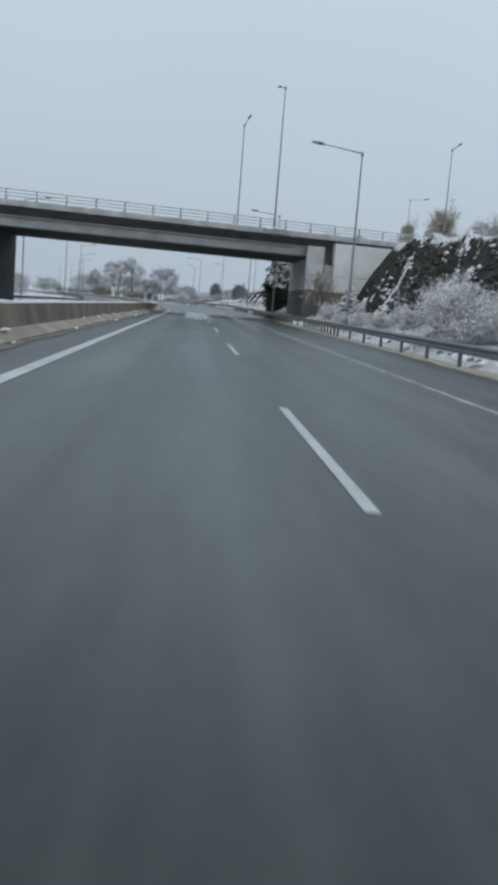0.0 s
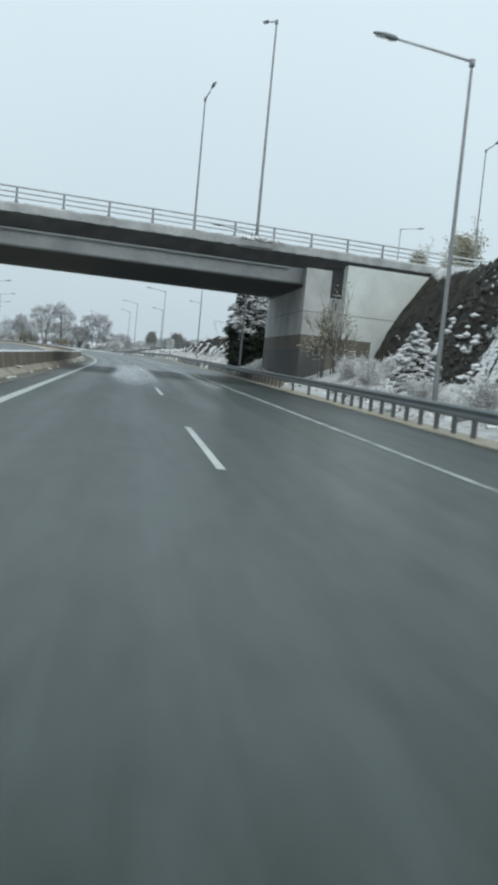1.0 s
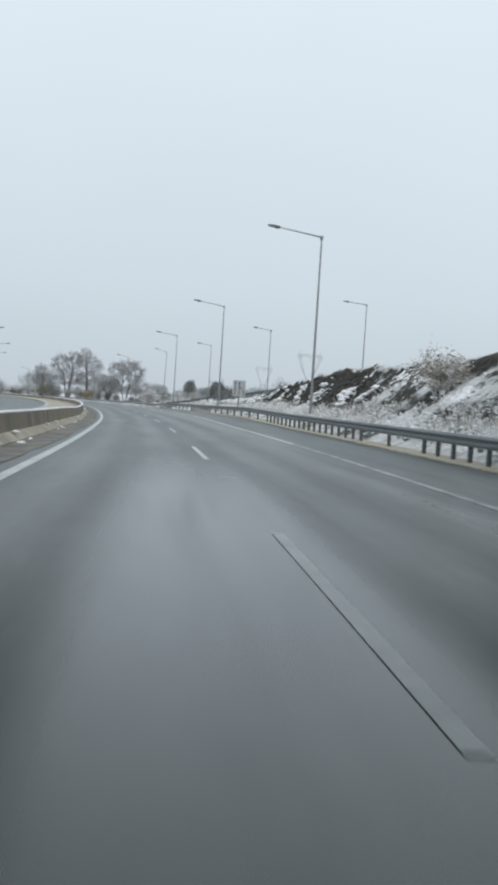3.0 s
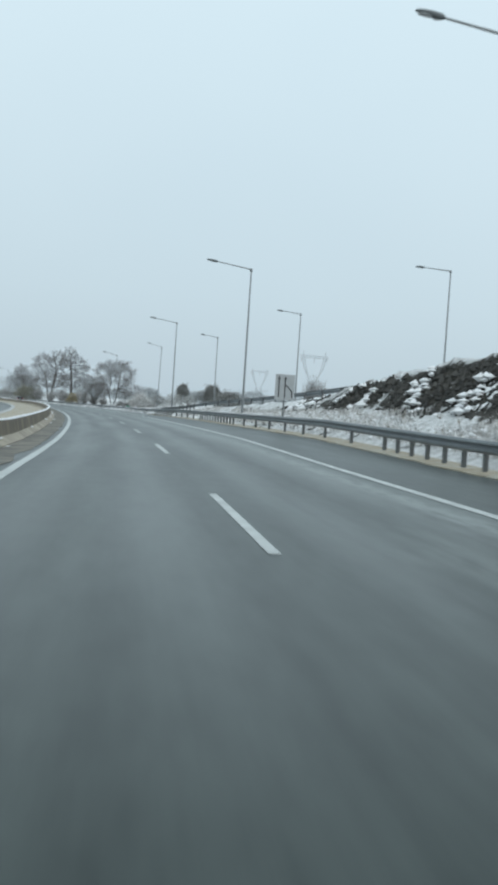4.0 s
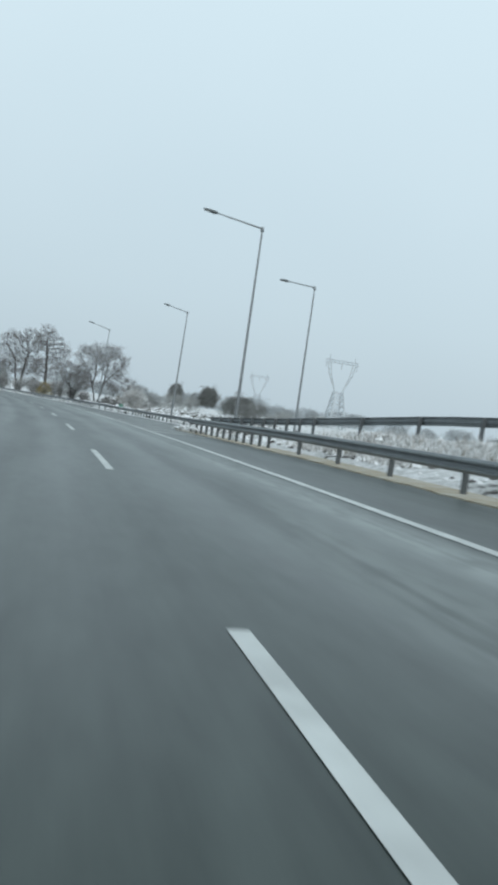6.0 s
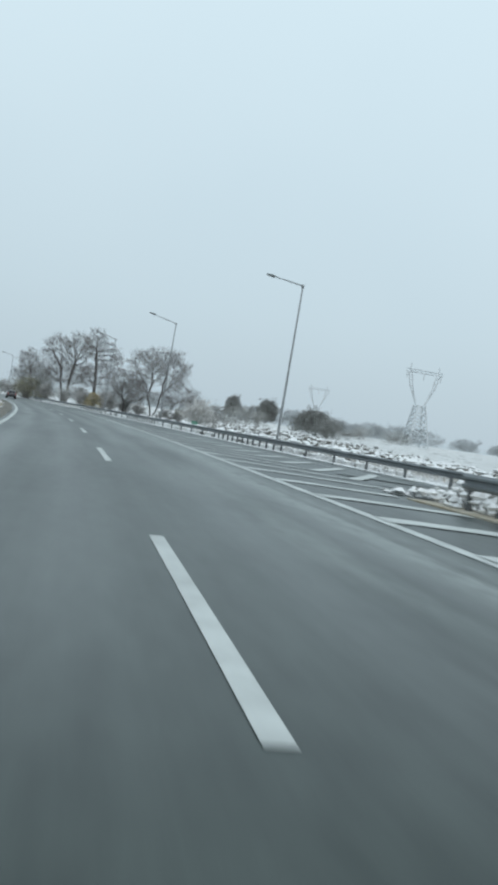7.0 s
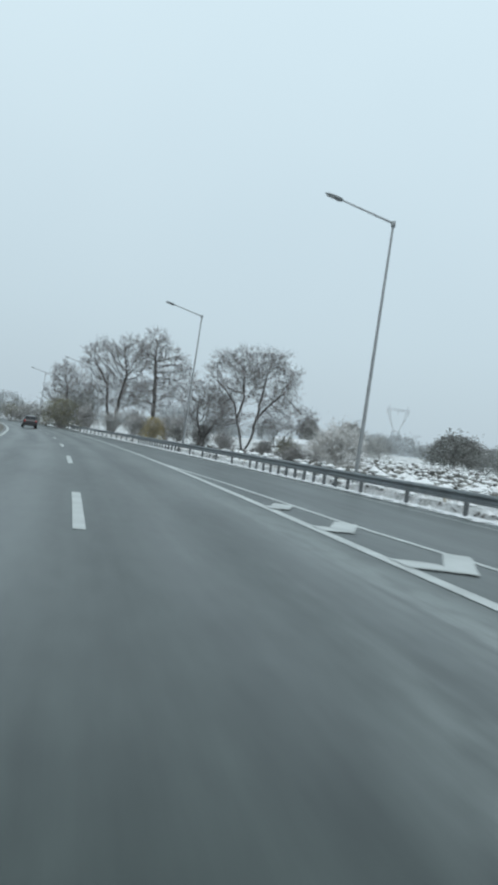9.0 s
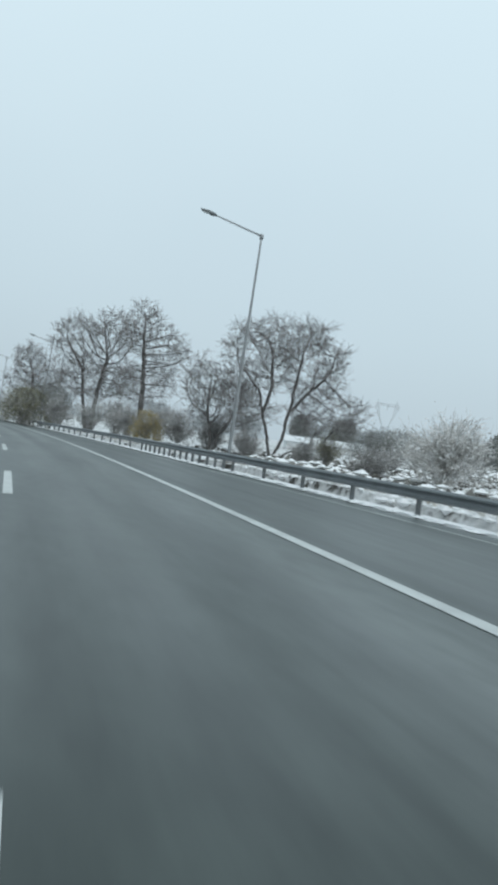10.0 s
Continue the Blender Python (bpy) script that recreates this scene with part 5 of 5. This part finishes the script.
for i, (x, y, r, h) in enumerate([(-31, 150, 2.2, 3.0), (-36, 190, 2.6, 3.4), (-30, 120, 1.6, 2.2), (-44, 230, 3.0, 4.0), (-52, 280, 3.4, 4.6), (-66, 330, 4, 5), (-80, 380, 4.4, 5.4), (-95, 430, 5, 6)]):
    scrub(on_ground(x, y), r, h, 190 + i, YELLOW_LEAF if i == 0 else GREY_SHRUB, "yellowed shrub beyond the opposite carriageway" if i == 0 else "frosted shrub beyond the opposite carriageway", leaves=300, twigs=12, group="shrubs beyond the median", snow=60)

# snow caught in the gullies and ledges of the rock face, and along its rim
random.seed(15)
b = Build()


def rock_snow(y, l, s):
    p = Vector((D(y) + l, y, terrain(y, l)))
    dl, dy = terrain(y, l + 0.3) - terrain(y, l - 0.3), terrain(y + 0.3, l) - terrain(y - 0.3, l)
    nrm = Vector((-dl / 0.6, -dy / 0.6, 1)).normalized()
    q = nrm.to_track_quat("Z", "Y").to_matrix() @ Matrix.Rotation(random.uniform(0, 6.28), 3, "Z")
    b.clump(p, (s * random.uniform(0.7, 1.4), s * random.uniform(0.7, 1.4), s * 0.3), turn=q)


for y0, drift, w, n in ((48.5, 0.4, 0.16, 620), (64.0, 1.6, 0.75, 4200), (36.0, 0.5, 0.4, 420)):
    for i in range(n):
        l = 10.4 + 4.0 * random.random()
        rock_snow(y0 + drift * (l - 12) + random.gauss(0, w) + 0.5 * noise.noise(Vector((l * 1.2, y0, 0))), l, random.uniform(0.03, 0.12))
for i in range(7000):
    y = random.uniform(18, 86)
    l = random.uniform(10.4, 14.8)
    if noise.noise(Vector((y * 0.8, l * 1.1, 4))) > 0.22:
        rock_snow(y, l, random.uniform(0.03, 0.10))
for i in range(1500):
    y = random.uniform(102, 195)
    l = random.uniform(10.6, 14.5)
    if noise.noise(Vector((y * 0.4, l * 0.8, 9))) > 0.38:
        for k in range(6):
            rock_snow(y + random.gauss(0, 0.35), l + random.gauss(0, 0.25), random.uniform(0.06, 0.22))
# broken blocks standing out of the rock banks, some of them capped with snow
blocks = Build()
random.seed(16)
for i in range(13500):
    y, l = (random.uniform(141, 186), random.uniform(9.8, 14.6)) if i < 6000 else (random.uniform(16, 84), random.uniform(10.6, 15.0))
    steep = (terrain(y, l + 0.25) - terrain(y, l - 0.25)) / 0.5
    if steep < 0.5 or terrain(y, l + 0.6) - terrain(y, l) < 0.3 or noise.noise(Vector((y * 0.22, l * 0.5, 21))) < -0.3:
        continue
    s_ = random.uniform(0.10, 0.26)
    if y < 90 and abs(y - 64.0 - 1.6 * (l - 12)) < 1.0:
        continue
    c = Vector((D(y) + l, y, terrain(y, l) - 0.04))
    blocks.clump(c, (s_ * 0.8, s_ * random.uniform(0.8, 1.3), s_ * random.uniform(0.8, 1.2)))
    if noise.noise(Vector((y * 0.45, l * 0.8, 33))) + random.gauss(0, 0.12) > 0.4:
        b.clump(c + Vector((-0.5 * s_, 0, s_ * 0.6)), (s_ * 1.0, s_ * 1.2, s_ * 0.6))
tagged(part("rock_blocks", blocks, ROCK), "dark broken blocks of the rock banks", "rock", "", "stuff")
tagged(part("rock_snow", b, SNOW), "snow caught on ledges and gullies of the dark rock face", "snow", "", "stuff")

# tufts of dry grass poking through the snow
random.seed(5)
b = Build()
for i in range(1300):
    y = random.uniform(10, 360)
    l = random.choice((random.uniform(8.1, 10.5), random.uniform(8.1, 16), random.uniform(8.1, 30))) if y < 256 else ramp_right(y) + random.choice((random.uniform(0.6, 4), random.uniform(1, 22)))
    if 78 < y < 100 and l > 8.5 or (100 < y < 215 and l > 9.8) or (140 < y < 256 and ramp_left(y) - 0.6 < l < ramp_right(y) + 0.8):
        continue
    c = Vector((D(y) + l, y, terrain(y, l) - 0.03))
    for k in range(5):
        a = random.uniform(0, 6.28)
        hgt = random.uniform(0.15, 0.42)
        tip = c + Vector((math.cos(a) * hgt * 0.5, math.sin(a) * hgt * 0.5, hgt))
        w = Vector((-math.sin(a), math.cos(a), 0)) * 0.012
        i0 = len(b.v)
        b.v += [c - w, c + w, tip]
        b.f.append((i0, i0 + 1, i0 + 2))
tagged(part("grass_tufts", b, DRY_GRASS), "dry grass stalks poking through the snow", "grass", "", "stuff")
# frosted stubble on the aprons and fields
b = Build()
for i in range(34000):
    y = random.uniform(15, 420) if i % 3 == 0 else random.uniform(100, 236) if i % 4 == 1 else random.uniform(252, 420)
    if y < 252:
        l = random.uniform(7.9, 11.2) if random.random() < 0.8 else random.uniform(8, 26)
    else:
        l = ramp_right(y) + 0.9 + abs(random.gauss(0, 22))
    if 78 < y < 100 or (140 < y < 256 and ramp_left(y) - 0.6 < l < ramp_right(y) + 0.8):
        continue
    if noise.noise(Vector((y * 0.12, l * 0.2, 2))) < -0.1 or (100 < y < 215 and l > 10.2):
        continue
    c = Vector((D(y) + l, y, terrain(y, l) - 0.03))
    for k in range(6):
        a = random.uniform(0, 6.28)
        hgt = random.uniform(0.12, 0.38)
        o = Vector((random.gauss(0, 0.12), random.gauss(0, 0.12), 0))
        tip = c + o + Vector((math.cos(a) * hgt * 0.6, math.sin(a) * hgt * 0.6, hgt))
        w = Vector((-math.sin(a), math.cos(a), 0)) * 0.02
        i0 = len(b.v)
        b.v += [c + o - w, c + o + w, tip]
        b.f.append((i0, i0 + 1, i0 + 2))
tagged(part("stubble", b, SNOWY_TWIG), "frosted grey stubble standing out of the snow", "stubble", "", "stuff")
# tangle of snow-laden stalks on the apron below the rock bank
random.seed(8)
b = Build()
for i in range(3200):
    y, l = random.uniform(112, 206), random.uniform(8.2, 11.0)
    if noise.noise(Vector((y * 0.35, l * 0.7, 41))) < -0.12 - 0.25 * (10.2 - l):
        continue
    if y > 140 and (ramp_left(y) - 0.8 < l or l > 9.3):
        continue
    c = Vector((D(y) + l, y, terrain(y, l)))
    hgt = random.uniform(0.05, 0.32)
    s_ = random.uniform(0.03, 0.08)
    tip = c + Vector((random.gauss(0, 0.2), random.gauss(0, 0.2), hgt))
    b.tube([c, tip], [0.015, 0.008], 3, caps=False)
    b.clump(tip, (s_ * 1.2, s_ * 1.2, s_ * 0.7))
tagged(part("snowy_stalks", b, SNOW), "low tangle of stalks bowed under clumps of snow", "undergrowth", "", "stuff")
# lumps of snow and stones on the verge and bank
b, c2 = Build(), Build()
for i in range(2200):
    y = random.uniform(5, 355)
    l = random.choice((random.uniform(7.7, 8.6), random.uniform(7.8, 13))) if y < 250 else ramp_right(y) + random.choice((random.uniform(0.3, 1.0), random.uniform(0.4, 6)))
    if 140 < y < 256 and ramp_left(y) - 0.4 < l < ramp_right(y) + 0.6:
        continue
    s = random.uniform(0.05, 0.2)
    (b if y > 245 or random.random() < 0.75 else c2).clump(Vector((D(y) + l, y, max(terrain(y, l), road_z(y, l) + 0.02))), (s, s, s * 0.55))
for i in range(3600):
    y = random.uniform(240, 420)
    l = ramp_right(y) + 1.5 + abs(random.gauss(0, 26))
    if noise.noise(Vector((y * 0.12, l * 0.22, 12))) > 0.05:
        s = random.uniform(0.1, 0.42)
        (b if i % 3 else c2).clump(Vector((D(y) + l, y, terrain(y, l))), (s, s, s * 0.6))
for i in range(1500):
    y = random.uniform(256, 420)
    s = random.uniform(0.08, 0.3)
    b.clump(P(y, ramp_right(y) - 0.22 + abs(random.gauss(0, 0.25)) * random.choice((-0.5, 1, 1)), 0.02), (s * 0.6, s, s * 0.22), turn=Matrix.Rotation(-0.15, 3, "Z"))
tagged(part("snow_lumps", b, SNOW), "clods of snow along the guardrail", "snow", "", "stuff")
tagged(part("stones", c2, BARK), "dark stones and earth clods on the verge", "stones", "", "stuff")

random.seed(31)
b, c2 = Build(), Build()
for i in range(420):
    y, l = random.uniform(233, 240), 7.45 + random.gauss(0, 0.35)
    h = max(0.0, 0.42 - 0.08 * abs(y - 236)) * random.random()
    s = random.uniform(0.05, 0.17)
    b.clump(P(y, l, h), (s, s, s * 0.7))
    if i % 3 == 0:
        c2.clump(P(y + 0.2, l, h + 0.02), (s * 0.7, s * 0.6, s * 0.7))
nose = part("snow_heap", b, SNOW)
tagged(nose, "heap of ploughed snow and dark weeds where the rails meet", "snow heap", "", "stuff")
tagged(part("weeds", c2, DARK_SHRUB, nose, "dark dead weeds"), kind="stuff")


# rough tussocks and clods of the fallow field behind the slip road's guardrail
random.seed(61)
b, c2 = Build(), Build()
for i in range(7500):
    y = random.uniform(255, 420)
    l = ramp_right(y) + random.uniform(3.0, 55.0)
    if y > 355 and l < ramp_right(y) + 12:
        continue
    if noise.noise(Vector((y * 0.14, l * 0.14, 51))) + random.gauss(0, 0.1) < -0.05:
        continue
    s_ = random.uniform(0.15, 0.6) if l < ramp_right(y) + 5 else random.uniform(0.25, 1.0)
    c = Vector((D(y) + l, y, terrain(y, l)))
    for k in range(4):
        o = Vector((random.gauss(0, s_), random.gauss(0, s_), random.uniform(0, s_ * 0.7)))
        q = s_ * random.uniform(0.25, 0.55)
        c2.clump(c + o, (q, q, q * 0.7))
        if k < 2:
            b.clump(c + o + Vector((0, 0, q * 0.55)), (q * 1.15, q * 1.15, q * 0.45))
tussocks = part("tussocks", c2, WEED)
tagged(tussocks, "dark dead tussocks in the snowy fallow field", "tussock", "", "stuff")
tagged(part("snow", b, SNOW, tussocks, "snow lying on the tussocks"), kind="stuff")

# ---- merge sign ----
sign_at = Vector((5.75, 175.0, terrain(175.0, 5.75 - D(175.0)) - 0.1))
ST = 3.55 - sign_at.z
sign = thing("road_sign", "grey merge sign with black lane arrows on a post", "road sign", sign_at)
sign.rotation_euler = (0, 0, radians(9))
part("post", Build().tube([(0, 0.05, -0.3), (0, 0.05, ST - 0.1)], 0.045, 8), POST_STEEL, sign)
part("panel", Build().box((0, 0, ST - 0.71), (1.14, 0.03, 1.42), chamfer=0.008), SIGN_GREY, sign, "pale grey rectangular panel")
for kind_, pts in (("through", [(-0.36, ST - 1.28), (-0.36, ST - 0.25)]), ("through", [(0.0, ST - 1.32), (0.0, ST - 0.25)]), ("joining", [(0.42, ST - 1.3), (0.42, ST - 0.95), (0.02, ST - 0.55)])):
    b = Build()
    b.tube([(x, -0.02, z) for x, z in pts], 0.032, 6)
    if kind_ == "through":
        x, z = pts[-1]
        b.sweep([[Vector((x + q * w, -0.02 + o, z + dz)) for q, o in ((-1, -0.012), (1, -0.012), (1, 0.012), (-1, 0.012))] for w, dz in ((0.085, -0.03), (0.01, 0.13))])
    part("arrow", b, BLACK, sign, "black lane arrow")


# ---- small green distance marker behind the guardrail ----
GREEN = material("green_sign_sheet", (0.02, 0.22, 0.14), 0.4, var=0.12, scale=4, fine=30, bump=0.0)
mark_at = Vector((-6.75, 301.3, terrain(301.3, -6.75 - D(301.3)) - 0.1))
marker = thing("distance_marker", "small green distance marker on a post behind the guardrail", "road sign", mark_at)
marker.rotation_euler = (0, 0, radians(8))
MZ = 0.9 - mark_at.z
part("post", Build().tube([(0, 0.03, -0.3), (0, 0.03, MZ)], 0.03, 8), POST_STEEL, marker)
part("panel", Build().box((0, 0, MZ), (0.52, 0.02, 0.28), chamfer=0.006), GREEN, marker, "green rectangular panel")
for x in (-0.15, -0.04, 0.12):
    part("bar", Build().box((x, -0.014, MZ), (0.06, 0.006, 0.12)), PAINT, marker, "white bar")


# ---- car ahead ----
def car(at, yaw):
    ob = thing("car", "dark hatchback with red tail lamps driving on the wet road", "car", at)
    ob.rotation_euler = (0, 0, yaw)
    body = Build()
    secs = []
    for x, w, z0, z1 in ((-2.05, 0.72, 0.45, 0.80), (-1.98, 0.84, 0.28, 0.95), (-1.2, 0.87, 0.24, 1.0), (0.9, 0.87, 0.24, 0.98), (1.85, 0.82, 0.28, 0.82), (2.08, 0.7, 0.42, 0.66)):
        secs.append([Vector((-w, x, z0 + 0.1)), Vector((-w + 0.1, x, z0)), Vector((w - 0.1, x, z0)), Vector((w, x, z0 + 0.1)), Vector((w * 0.98, x, z1 - 0.08)), Vector((w * 0.88, x, z1)), Vector((-w * 0.88, x, z1)), Vector((-w * 0.98, x, z1 - 0.08))])
    body.sweep(secs)
    part("body", body, CAR_PAINT, ob, smooth=False)
    cab = Build()
    cab.sweep([[Vector((-w, x0, 0.93)), Vector((w, x0, 0.93)), Vector((w * 0.8, x1, z)), Vector((-w * 0.8, x1, z))] for w, x0, x1, z in ((0.76, -1.95, -1.62, 1.40), (0.80, -1.2, -1.0, 1.47), (0.80, 0.2, 0.0, 1.45), (0.74, 1.0, 0.35, 1.36))])
    part("cabin", cab, CAR_PAINT, ob)
    rear = Build()
    rear.sweep([[Vector((-0.64, -1.93, 0.98)), Vector((0.64, -1.93, 0.98))], [Vector((-0.54, -1.70, 1.34)), Vector((0.54, -1.70, 1.34))]], closed=False)
    part("rear_window", rear, CAR_GLASS, ob, "dark rear window")
    for s in (-1, 1):
        part("tail_lamp", Build().box((s * 0.66, -2.0, 0.84), (0.2, 0.12, 0.18), chamfer=0.03), RED_LENS, ob, "red tail lamp")
        for y in (-1.3, 1.3):
            b = Build()
            b.tube([(s * 0.62, y, 0.31), (s * 0.85, y, 0.31)], 0.31, 16)
            wheel = part("wheel", b, RUBBER, ob, "black tyre")
            part("rim", Build().tube([(s * 0.84, y, 0.31), (s * 0.862, y, 0.31)], 0.19, 12), GALV, wheel, "grey wheel rim")
    part("bumper", Build().box((0, -2.06, 0.42), (1.5, 0.1, 0.22), chamfer=0.04), BLACK, ob, "black rear bumper")
    return ob


cy = 394.0
car(P(cy, -0.9, 0.01), -math.atan(slope(cy)))


# ---- power pylons and far shed ----
def pylon(at, h, yaw, label):
    """Lattice tower with a waist and a V-shaped head carrying a cross beam."""
    ob = thing("power_pylon", label, "pylon", at, "power pylons")
    ob.rotation_euler = (0, 0, yaw)
    ob.scale = (1.2, 1.1, 1.0)
    r = h * 0.0052
    w0, w1 = h * 0.115, h * 0.045
    zw = h * 0.52
    legs = Build()
    for sx in (-1, 1):
        for sy in (-1, 1):
            legs.tube([(sx * w0, sy * w0, -1), (sx * w1, sy * w1, zw)], r * 1.5, 4)
    for i in range(7):
        a, c = i / 7, (i + 1) / 7
        wa, wc = w0 + (w1 - w0) * a, w0 + (w1 - w0) * c
        for sx, sy, tx, ty in ((-1, -1, 1, -1), (1, -1, 1, 1), (1, 1, -1, 1), (-1, 1, -1, -1)):
            legs.tube([(sx * wa, sy * wa, zw * a), (tx * wc, ty * wc, zw * c)], r, 3)
            legs.tube([(tx * wa, ty * wa, zw * a), (sx * wc, sy * wc, zw * c)], r, 3)
    part("tower", legs, PYLON, ob)
    head = Build()
    top = h * 0.90
    for s in (-1, 1):
        inner = [(s * w1, 0, zw), (s * h * 0.105, 0, h * 0.72), (s * h * 0.135, 0, top)]
        outer = [(s * w1, 0, zw), (s * h * 0.14, 0, h * 0.74), (s * h * 0.17, 0, top)]
        head.tube(inner, r * 1.3, 4)
        head.tube(outer, r * 1.3, 4)
        for i in range(5):
            f = 0.15 + i * 0.17
            z = zw + (top - zw) * f
            head.tube([(s * float(np.interp(z, [zw, h * 0.72, top], [w1, h * 0.105, h * 0.135])), 0, z), (s * float(np.interp(z + h * 0.05, [zw, h * 0.74, top], [w1, h * 0.14, h * 0.17])), 0, z + h * 0.05)], r, 3)
        head.tube([(s * h * 0.15, 0, top), (s * h * 0.155, 0, h)], r * 1.2, 4)
    part("fork", head, PYLON, ob)
    beam = Build()
    for z in (top, top + h * 0.035):
        beam.tube([(-h * 0.20, 0, z), (h * 0.20, 0, z)], r * 1.2, 4)
    for i in range(14):
        x = -h * 0.20 + h * 0.40 * i / 14
        beam.tube([(x, 0, top + (h * 0.035 if i % 2 else 0)), (x + h * 0.40 / 14, 0, top + (0 if i % 2 else h * 0.035))], r * 0.8, 3)
    part("cross_beam", beam, PYLON, ob)
    for x in (-h * 0.185, 0, h * 0.185):
        b = Build()
        b.tube([(x, 0, top), (x, 0, top - h * 0.08)], r * 1.2, 5)
        part("insulator", b, PYLON, ob)
    return ob


pylon(on_ground(58.6, 486, 0.5), 24.4, radians(12), "tall grey lattice power pylon standing in the snowy field")
pylon(on_ground(70, 790, 0.5), 28.4, radians(12), "distant lattice power pylon, haze put into its pale grey")
shed = thing("shed", "long low white-roofed shed far across the field", "building", on_ground(-1.0, 470, 0.2))
part("wall", Build().box((0, 0, 0.8), (13, 6, 1.6)), WHITE_METAL, shed)
part("roof", Build().sweep([[Vector((x, -3.4, 1.5)), Vector((x, 0, 2.5)), Vector((x, 3.4, 1.5)), Vector((x, 0, 2.3))] for x in (-7, 7)]), WHITE_METAL, shed, "snow-white pitched roof")
